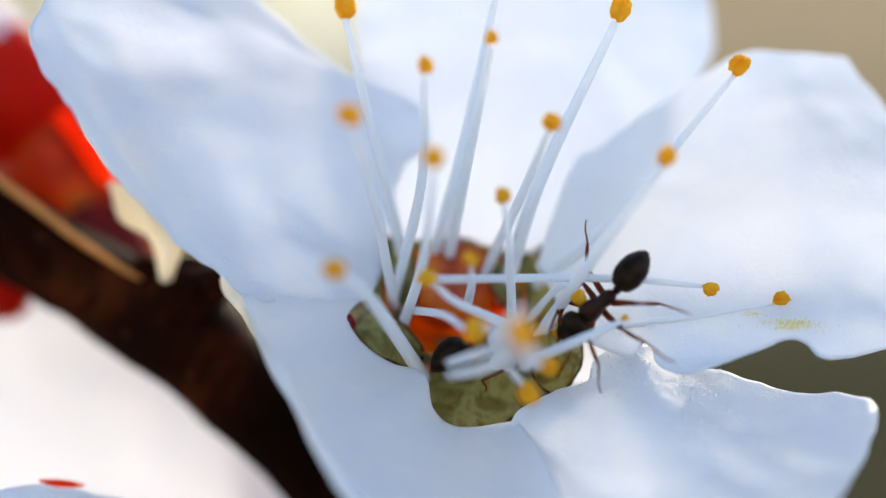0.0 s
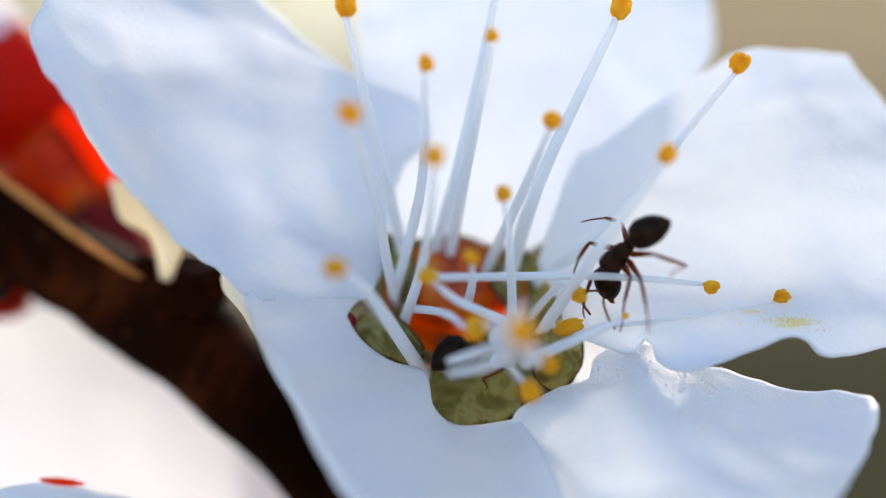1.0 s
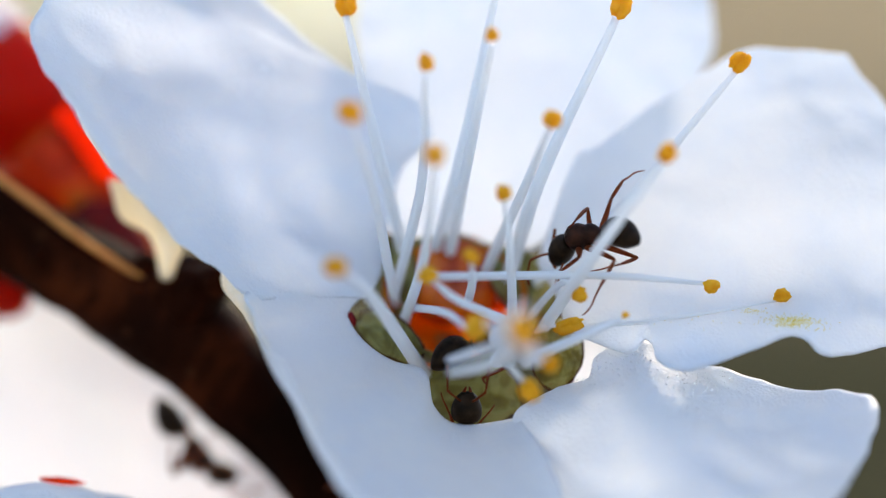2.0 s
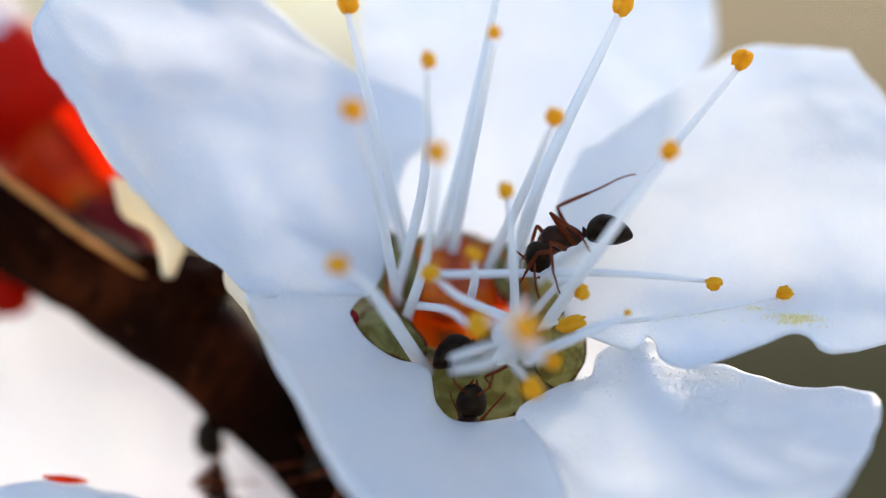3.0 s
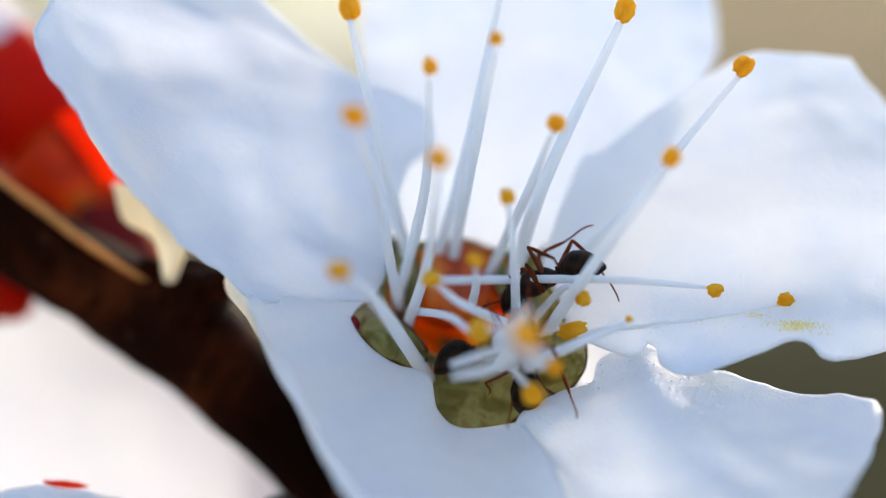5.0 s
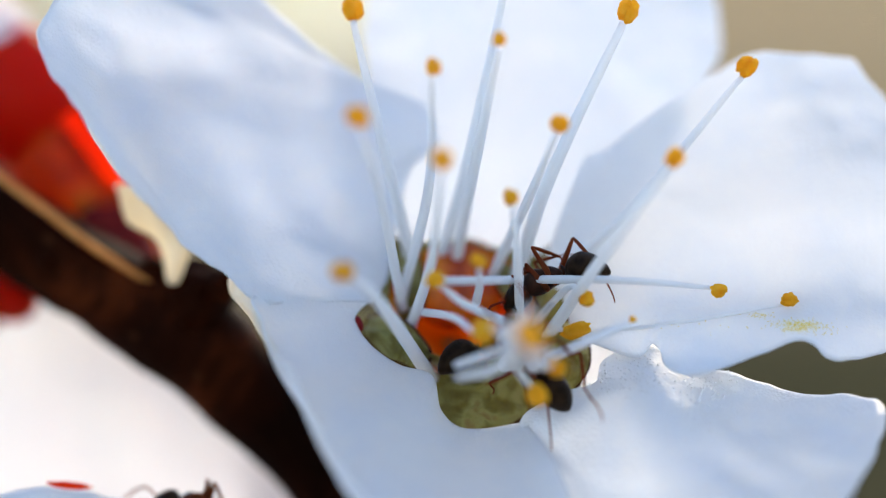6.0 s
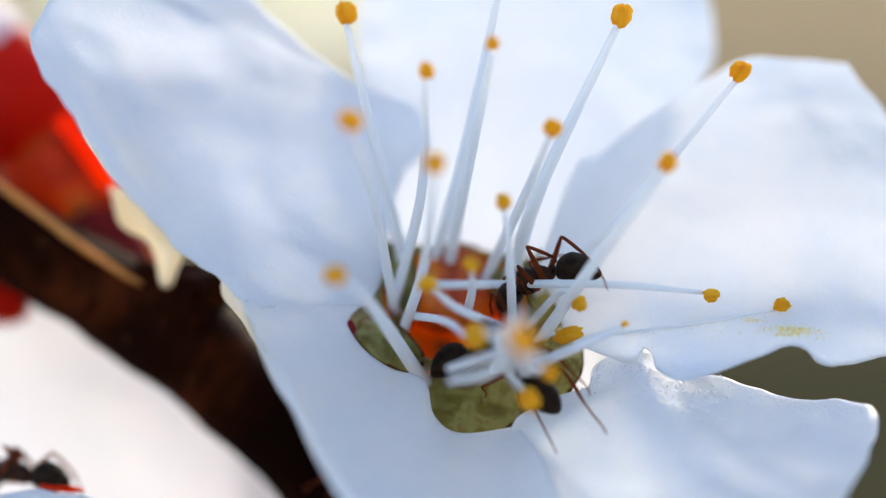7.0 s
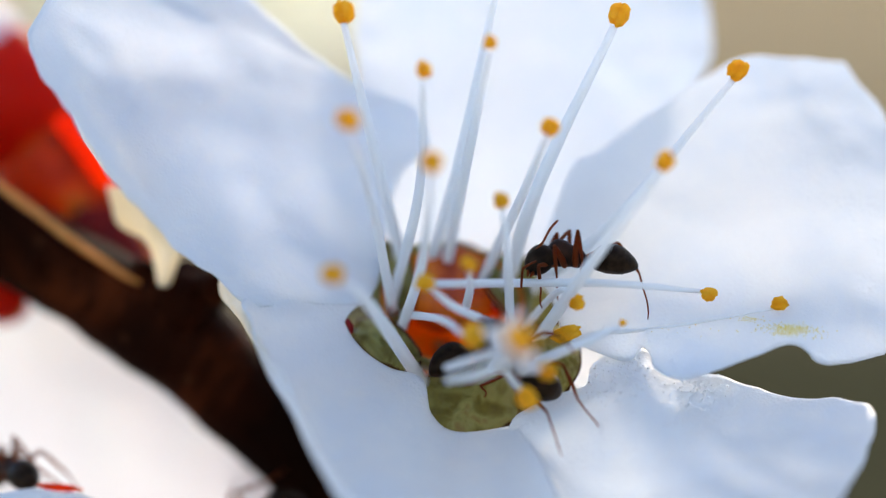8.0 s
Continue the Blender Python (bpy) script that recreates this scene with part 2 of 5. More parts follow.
def sheet(grid, nu, nv, ruffle, seed, thick=0.07):
    """A petal: a smooth sheet over its ribs, with ruffles that grow to the rim, closed to a solid."""
    ribs = [[Vector(p) for p in row] for row in grid]
    bm = bmesh.new()
    pts = []
    for i in range(nu + 1):
        u = i / nu
        row = []
        for j in range(nv + 1):
            v = j / nv
            p = spline([spline(r, v) for r in ribs], u)
            row.append(p)
        pts.append(row)
    front, back = [], []
    for i in range(nu + 1):
        fr, bk = [], []
        for j in range(nv + 1):
            p = pts[i][j]
            du = pts[min(i + 1, nu)][j] - pts[max(i - 1, 0)][j]
            dv = pts[i][min(j + 1, nv)] - pts[i][max(j - 1, 0)]
            n = du.cross(dv).normalized()
            u, v = i / nu, j / nv
            rim = max(abs(2 * v - 1) ** 3 * min(1, u * 2.5), u ** 3)
            q = p / 2.6 + Vector((seed * 7.1, seed * 3.3, 0))
            w = noise.noise(q) * 0.30 * ruffle * (0.35 + rim) + noise.noise(q * 3.1) * 0.13 * ruffle * (0.25 + 1.3 * rim)
            fan = math.sin(v * 26 + 5 * noise.noise(p / 3.0)) * 0.030 * ruffle * (0.4 + u)
            edge = noise.noise(q * 2.3 + Vector((9, 4, 2))) * 0.16 * rim ** 2 + noise.noise(q * 6.0) * 0.08 * rim ** 2
            out = (du.normalized() * u ** 4 + dv.normalized() * (2 * v - 1) ** 5)
            p = p + n * (w + fan) + out * edge * ruffle
            th = thick * (1.25 - 0.75 * rim)
            fr.append(bm.verts.new(p - n * th / 2))
            bk.append(bm.verts.new(p + n * th / 2))
        front.append(fr)
        back.append(bk)
    for i in range(nu):
        for j in range(nv):
            bm.faces.new((front[i][j], front[i][j + 1], front[i + 1][j + 1], front[i + 1][j]))
            bm.faces.new((back[i][j], back[i + 1][j], back[i + 1][j + 1], back[i][j + 1]))
    rim_f = front[0][:] + [front[i][nv] for i in range(1, nu + 1)] + front[nu][-2::-1] + [front[i][0] for i in range(nu - 1, 0, -1)]
    rim_b = back[0][:] + [back[i][nv] for i in range(1, nu + 1)] + back[nu][-2::-1] + [back[i][0] for i in range(nu - 1, 0, -1)]
    for k in range(len(rim_f)):
        a, b = k, (k + 1) % len(rim_f)
        bm.faces.new((rim_f[a], rim_b[a], rim_b[b], rim_f[b]))
    bmesh.ops.recalc_face_normals(bm, faces=bm.faces)
    return bm


def tube(pts, radii, steps=18, segs=12, wobble=0.0, seed=0.0, bm=None, flat=1.0):
    """A tapered stalk along a smooth line."""
    bm = bm or bmesh.new()
    pts = [Vector(p) for p in pts]
    rad = [Vector((r, 0, 0)) for r in radii]
    ring_prev = None
    side = None
    rings = []
    for k in range(steps + 1):
        t = k / steps
        p = spline(pts, t)
        d = (spline(pts, min(1, t + 0.01)) - spline(pts, max(0, t - 0.01))).normalized()
        side = (side - d * side.dot(d)).normalized() if side else d.orthogonal().normalized()
        up = d.cross(side)
        r = spline(rad, t).x
        ring = []
        for s in range(segs):
            a = 2 * math.pi * s / segs
            rr = r
            if wobble:
                rr *= 1 + wobble * noise.noise(Vector((p.x * 0.8 + seed, p.z * 0.8, a)))
            ring.append(bm.verts.new(p + side * math.cos(a) * rr + up * math.sin(a) * rr * flat))
        if ring_prev:
            for s in range(segs):
                bm.faces.new((ring_prev[s], ring_prev[(s + 1) % segs], ring[(s + 1) % segs], ring[s]))
        ring_prev = ring
        rings.append(ring)
    bm.faces.new(rings[0][::-1])
    bm.faces.new(rings[-1])
    return bm


def blob(centre, axes, subdiv=3, rough=0.0, freq=1.0, seed=0.0, bm=None):
    """A rounded body on three half-axes (vectors), with an uneven skin."""
    own = bmesh.new()
    bmesh.ops.create_icosphere(own, subdivisions=subdiv, radius=1.0)
    c = Vector(centre)
    a, b, d = [Vector(x) for x in axes]
    for v in own.verts:
        k = 1 + rough * noise.noise(v.co * freq + Vector((seed, seed * 1.7, 0)))
        v.co = c + (a * v.co.x + b * v.co.y + d * v.co.z) * k
    if bm is None:
        return own
    me = bpy.data.meshes.new("tmp")
    own.to_mesh(me)
    own.free()
    bm.from_mesh(me)
    bpy.data.meshes.remove(me)
    return bm


def lathe(centre, axis, profile, segs=40, rough=0.0, seed=0.0, ribs=0, rib=0.0, ring=False):
    """A turned form: profile rows are (along the axis, radius)."""
    c, d = Vector(centre), Vector(axis).normalized()
    s = d.orthogonal().normalized()
    u = d.cross(s)
    bm = bmesh.new()
    rows = []
    for h, r in profile:
        row = []
        for k in range(segs):
            a = 2 * math.pi * k / segs
            q = Vector((math.cos(a), math.sin(a), h * 0.4 + seed))
            rr = r * (1 + rough * noise.noise(q * 1.6) + rib * math.cos(ribs * a))
            row.append(bm.verts.new(c + d * h + (s * math.cos(a) + u * math.sin(a)) * rr))
        rows.append(row)
    for a, b in zip(rows, rows[1:]):
        for k in range(segs):
            bm.faces.new((a[k], a[(k + 1) % segs], b[(k + 1) % segs], b[k]))
    if ring:
        for k in range(segs):
            bm.faces.new((rows[-1][k], rows[-1][(k + 1) % segs], rows[0][(k + 1) % segs], rows[0][k]))
    else:
        bm.faces.new(rows[0][::-1])
        bm.faces.new(rows[-1])
    bmesh.ops.recalc_face_normals(bm, faces=bm.faces)
    return bm


# ---- the setting ----
def build_ground():
    bm = bmesh.new()
    n = 48
    grid = []
    for i in range(n + 1):
        row = []
        for j in range(n + 1):
            x = math.copysign((abs(2 * i / n - 1)) ** 3, i - n / 2) * 300
            y = (j / n) ** 3 * 500 - 3 if j else -60
            rise = min(max((y - 1.0) / 5.0, 0), 1)
            z = -0.55 + 1.7 * rise * rise * (3 - 2 * rise) + 0.05 * noise.noise(Vector((x, y, 0)))
            row.append(bm.verts.new((x, y, z)))
        grid.append(row)
    for i in range(n):
        for j in range(n):
            bm.faces.new((grid[i][j], grid[i + 1][j], grid[i + 1][j + 1], grid[i][j + 1]))
    me = bpy.data.meshes.new("ground")
    bm.to_mesh(me)
    bm.free()
    for f in me.polygons:
        f.use_smooth = True
    me.materials.append(GROUND)
    tagged(new("ground", me), "dry straw-coloured meadow bank rising behind the tree", "ground", kind="structure")


build_ground()


# ---- the twig ----
def build_twig():
    t = thing("twig", (-11.9, 6.5, -0.17), "dark reddish-brown glossy twig with knobbly bark", "twig")
    line = [(-32.1, 9, 14.7), (-22.4, 8, 7.22), (-15.9, 7, 1.62), (-11.9, 6.6, -0.92), (-8.51, 6.2, -2.98), (-5.8, 6.4, -5.52), (-2.85, 7, -8.6), (3.4, 9, -15.4), (14, 20, -60), (60, 60, -260), (120, 90, -600)]
    part("stem", tube(line, [1.0, 1.2, 1.42, 1.5, 1.75, 1.5, 1.55, 1.8, 3, 7, 14], 150, 28, 0.10), BARK, t)
    # swollen spur that carries the blossoms
    part("spur", blob((-8.36, 5.2, -1.47), ((1.26, 0, 0), (0.2, 1.0, 0.2), (0.18, 0, 1.17)), 4, 0.25, 2.2, 3), BARK, t, "rough brown spur with old leaf scars")
    # added strip: the highlight along the twig's top, put into shape and colour
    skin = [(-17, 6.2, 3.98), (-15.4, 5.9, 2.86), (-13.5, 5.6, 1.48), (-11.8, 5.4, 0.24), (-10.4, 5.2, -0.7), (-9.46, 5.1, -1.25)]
    part("twig_lit_edge", tube(skin, [0.13, 0.13, 0.13, 0.13, 0.12, 0.06], 60, 12, 0.35, 2.0), LIT_EDGE, t, "tan strip painting the sunlit upper edge of the twig")
    for k, (c, ax) in enumerate([((-7.38, 4.2, -1.09), 0.5), ((-9.78, 5.5, -0.54), 0.42), ((-13.3, 5.2, -0.26), 0.3)]):
        part("bark_knob", blob(c, ((ax, 0, 0.1), (0, ax * 0.7, 0), (-0.1, 0, ax)), 3, 0.3, 2, k), BARK, t)
    return t


build_twig()


# ---- the main blossom ----
BLOSSOM = thing("apricot_blossom", (0.58, 5.5, -1.94), "open white apricot blossom with five ruffled petals, facing the light", "blossom")

PETALS = [
    # upper, beside the red bud
    [[(-1.91, 3.4, 0.48), (-1.88, 3.2, -0.07), (-1.98, 2.8, -0.62), (-2.12, 2.2, -1.08), (-2.47, 1.5, -1.58)],
     [(-1.35, 4.2, 2.65), (-2.75, 3.4, 2.2), (-4.1, 2.4, 0.93), (-4.43, 1.4, -0.16), (-4.59, 0.55, -1.61)],
     [(-0.45, 4.7, 3.5), (-3.1, 3.8, 3.7), (-6.09, 2, 2.57), (-6.6, 1, 0.56), (-6.18, -0.4, -1.59)],
     [(-0.95, 4.9, 4.9), (-4.4, 4.0, 5.0), (-8.62, 1.5, 4.38), (-8.86, -0.5, 1.82), (-7.86, -0.9, -0.20)],
     [(-3.3, 4.8, 6.0), (-6.3, 3.9, 6.75), (-10.9, 1.3, 5.7), (-10.30, -1.3, 3.27), (-8.97, -1.8, 1.09)],
     [(-7.49, 4.5, 9.29), (-11.52, 1.4, 8.93), (-13.04, -0.8, 6.82), (-11.65, -2.2, 4.63), (-10.08, -2.8, 2.31)]],
    # back
    [[(-1.75, 5.1, 0.02), (-0.73, 5.1, -0.09), (0.3, 5.1, -0.09), (1.6, 5.1, -0.09), (2.72, 5.1, -0.17)],
     [(-2.5, 5.7, 3.57), (-0.82, 5.5, 3.56), (0.86, 5.4, 3.56), (3.3, 5.5, 3.3), (6.1, 5.8, 2.0)],
     [(-2.78, 6.8, 6.04), (-0.83, 6.3, 6.21), (1.24, 6.2, 6.39), (4.3, 6.3, 6.21), (7.3, 6.5, 3.95)],
     [(-2.73, 7.7, 8.72), (-0.64, 7.1, 8.88), (1.81, 6.9, 9.06), (5.2, 7, 8.87), (9.02, 7.2, 6.62)],
     [(-1.6, 8.8, 11.4), (0.3, 8.3, 11.8), (2.2, 8.1, 12), (5.62, 8.1, 11.6), (8.66, 8.2, 9.51)]],
    # the broad one with pollen on it
    [[(3.05, 3, -0.53), (3.31, 2.6, -0.99), (3.58, 2.2, -1.44), (3.75, 1.6, -1.89), (3.91, 1, -2.6)],
     [(4.26, 3.8, 2.79), (4.88, 3, 1.12), (5.41, 2.4, -0.16), (5.57, 1.6, -1.44), (5.82, 0.2, -3.36)],
     [(4.9, 3.9, 3.23), (5.7, 3.03, 1.6), (6.3, 2.3, 0.1), (6.35, 1.45, -1.44), (6.5, 0.2, -2.9)],
     [(5.33, 3.95, 3.53), (6.26, 3.05, 1.95), (6.95, 2.2, 0.3), (6.9, 1.3, -1.44), (6.78, -0.9, -3.55)],
     [(6.4, 4.1, 4.27), (7.64, 3.1, 2.77), (8.5, 2, 0.75), (8.26, 1, -1.43), (7.81, -1.5, -3.83)],
     [(9.54, 4, 6.34), (10.8, 3.1, 4.43), (11.6, 1.8, 1.66), (11.5, 0.8, -1.07), (10.9, -1.1, -2.76)],
     [(11.4, 4.1, 6.49), (12.8, 3.2, 4.28), (13.6, 1.95, 1.66), (13.4, 1, -1.07), (12.2, -1.0, -3.38)],
     [(13.2, 4.2, 6.31), (14.8, 3.3, 4.07), (15.6, 2.1, 1.66), (15.3, 1.2, -1.07), (14.1, 0, -3.11)]],
    # lower, with the sparkling fold
    [[(3.63, 0.6, -4.5), (3.08, 0.3, -4.76), (2.72, 0, -4.93), (2.35, -0.3, -5.16), (2.17, -0.5, -5.45)],
     [(4.73, 0.6, -4.14), (4.07, -0.2, -4.7), (3.61, -0.7, -5.28), (3.06, -0.8, -5.89), (2.47, -0.7, -6.04)],
     [(4.99, 0.9, -3.49), (4.97, -0.58, -4.58), (4.76, -1.4, -5.8), (4.03, -1.8, -6.84), (2.79, -1.4, -6.62)],
     [(6.24, 0.9, -2.94), (6.38, -1.15, -4.46), (6.34, -2.4, -6.21), (5.41, -2.8, -7.77), (3.04, -1.9, -7.48)],
     [(7.32, 1.0, -3.49), (8.02, -0.88, -4.87), (8.28, -2.4, -6.56), (7.13, -4.0, -8.59), (3.46, -2.8, -8.64)],
     [(9.49, 0.5, -4.02), (10.1, -1.4, -5.44), (10.3, -3.3, -7.04), (9.33, -5, -9.03), (4.8, -5.2, -9.71)],
     [(11.5, 0, -4.55), (13.6, -1.2, -4.66), (12.95, -3.8, -6.75), (10.9, -5.8, -8.8), (7.21, -5.5, -10.6)]],
    # nearest, over the twig
    [[(-2.44, 1.75, -1.42), (-3.03, 1.15, -2.09), (-2.57, 0.7, -2.95), (-1.62, 0.3, -3.59), (-0.58, 0, -3.94), (-0.29, -0.2, -5.05), (0.56, -0.3, -5.62), (2.41, -0.4, -5.4)],
     [(-4.52, 0.65, -1.41), (-3.71, -0.8, -3.58), (-1.68, -1.9, -5.26), (0.11, -2.4, -6.67), (3.14, -1.8, -6.4)],
     [(-6.26, -0.3, -1.39), (-4.98, -2.4, -4.08), (-2.56, -3.4, -6.39), (-0.07, -4.0, -7.6), (3.56, -2.9, -7.42)],
     [(-5.96, -1.9, -2.16), (-4.31, -4.4, -5.28), (-2.53, -5.8, -8.06), (0.28, -5.9, -9.12), (3.97, -4.6, -9.11)],
     [(-4.97, -4, -3.69), (-3.49, -5.8, -6.24), (-0.94, -7.2, -8.85), (0.8, -7.3, -10.2), (3.07, -6.2, -10.3)]],
]
petal_parts = []
for k, grid in enumerate(PETALS):
    petal_parts.append(part("petal", sheet(grid, 70, 60, (0.8, 0.6, 0.52, 0.62, 0.5)[k], k + 1), PETAL_GRAINY if k in (0, 3) else PETAL, BLOSSOM))

# rims that curl back, their sunlit tone painted in as cream
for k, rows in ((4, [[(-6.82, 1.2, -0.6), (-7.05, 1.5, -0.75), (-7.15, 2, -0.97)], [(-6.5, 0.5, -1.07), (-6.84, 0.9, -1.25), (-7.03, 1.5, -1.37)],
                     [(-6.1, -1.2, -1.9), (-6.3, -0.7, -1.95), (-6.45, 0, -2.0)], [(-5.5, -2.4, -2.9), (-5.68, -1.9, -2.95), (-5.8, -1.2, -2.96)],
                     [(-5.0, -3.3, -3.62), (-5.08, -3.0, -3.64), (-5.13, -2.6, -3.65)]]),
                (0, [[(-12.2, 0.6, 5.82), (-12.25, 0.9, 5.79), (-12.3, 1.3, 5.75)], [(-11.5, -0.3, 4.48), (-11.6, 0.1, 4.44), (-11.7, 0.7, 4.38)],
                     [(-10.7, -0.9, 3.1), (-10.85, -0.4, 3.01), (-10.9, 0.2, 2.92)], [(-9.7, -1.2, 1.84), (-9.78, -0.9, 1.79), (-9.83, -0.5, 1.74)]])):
    part("curled_rim", sheet(rows, 30, 10, 0.3, k + 20, 0.05), RIM_SUNLIT, petal_parts[k], "curled-back petal rim, its sunlit cream painted in")


def build_cup():
    n = (0.03, -0.80, 0.60)
    c = (0.4, 2.7, -1.56)
    wall = [(-3.0, 0.45), (-2.6, 1.2), (-1.6, 1.85), (-0.6, 2.2), (-0.1, 2.36), (0.0, 2.3), (-0.1, 2.2), (-0.6, 2.05), (-1.6, 1.7), (-2.4, 1.0), (-2.6, 0.3)]
    part("nectar_cup", lathe(c, n, wall, 48, 0.05, 2), CUP, BLOSSOM, "glossy orange-red nectar cup")
    rim = [(-0.9, 2.28), (-0.3, 2.5), (-0.04, 2.58), (0.0, 2.5), (-0.06, 2.42), (-0.3, 2.36), (-0.6, 2.26)]
    part("cup_rim", lathe(c, n, rim, 60, 0.09, 5, 10, 0.025, True), SEPAL, BLOSSOM, "olive-brown fleshy rim of the cup")
    # added bulge that stands in for the cup's far wall, lit from behind
    part("cup_bulge", blob((0.3, 4.1, -1.09), ((1.6, 0.1, -0.1), (0, 0.75, 0), (0.15, 0.3, 1.5)), 4, 0.10, 1.2, 6), CUP, BLOSSOM, "orange bulge added for the cup's backlit far wall")
    part("flower_stalk", tube([Vector(c) - Vector(n).normalized() * 2.9, (-2.7, 6.2, -2.5), (-6.3, 7.2, -3.1)], [0.5, 0.45, 0.5], 14, 12), SEPAL, BLOSSOM, "short green flower stalk")


build_cup()


def build_sepal(centre, along, half_a, half_b, normal, seed, red=False):
    """A fleshy rounded lobe, domed to the viewer's side, with a shallow groove along its middle."""
    c, n = Vector(centre), Vector(normal).normalized()
    a = Vector(along)
    a = (a - n * a.dot(n)).normalized()
    b = n.cross(a)
    bm = bmesh.new()
    bmesh.ops.create_icosphere(bm, subdivisions=4, radius=1.0)
    for v in bm.verts:
        x, y, z = v.co
        k = 1 + 0.10 * noise.noise(Vector((x * 1.8 + seed, y * 1.8, 0))) + 0.03 * noise.noise(Vector((x * 6 + seed, y * 6, 0)))
        h = 0.34 * z - 0.07 * math.exp(-(y * 5) ** 2) * (z > 0) + 0.10 * noise.noise(Vector((x * 3, y * 3, seed))) + 0.05 * noise.noise(Vector((x * 7, y * 7, seed)))
        v.co = c + a * x * half_a * k + b * y * half_b * k + n * h - n * 0.35 * x * x
    rim = []
    for q in range(41):
        x, y = math.cos(q * math.pi / 20), math.sin(q * math.pi / 20)
        k = 1 + 0.10 * noise.noise(Vector((x * 1.8 + seed, y * 1.8, 0))) + 0.03 * noise.noise(Vector((x * 6 + seed, y * 6, 0)))
        rim.append(c + a * x * half_a * k + b * y * half_b * k + n * (0.02 + 0.10 * noise.noise(Vector((x * 3, y * 3, seed))) - 0.35 * x * x))
    ob = part("sepal", bm, SEPAL, BLOSSOM, "thick olive-green sepal between the petals")
    part("sepal_margin", tube(rim, [0.06, 0.05, 0.06], 80, 8, 0.2, seed), MARGIN, ob, "thin dark brown margin")
    return ob


build_sepal((-1.78, 1.7, -2.79), (0.75, 0.1, -0.62), 1.32, 0.64, (-0.2, -0.85, 0.35), 1)
build_sepal((0.91, 1.7, -4.66), (1, 0, 0), 1.6, 1.25, (0, -0.93, 0.3), 2)
build_sepal((3.65, 1.2, -3.28), (0.15, 0, 1), 1.3, 0.85, (0.2, -0.9, 0.3), 3)
build_sepal((2.6, 3.6, -1.09), (0.6, 0, -0.8), 1.35, 0.95, (0.1, -0.9, 0.3), 4)
build_sepal((-1.7, 3.6, -0.87), (-0.2, 0, 1), 1.5, 0.85, (-0.1, -0.9, 0.3), 5)
part("sepal_tip", blob((-2.92, 1.1, -2.27), ((0.13, 0, 0), (0, 0.12, 0), (-0.07, 0, 0.24)), 3, 0.2, 2), SEPAL_RED, BLOSSOM, "dark red sepal tip")

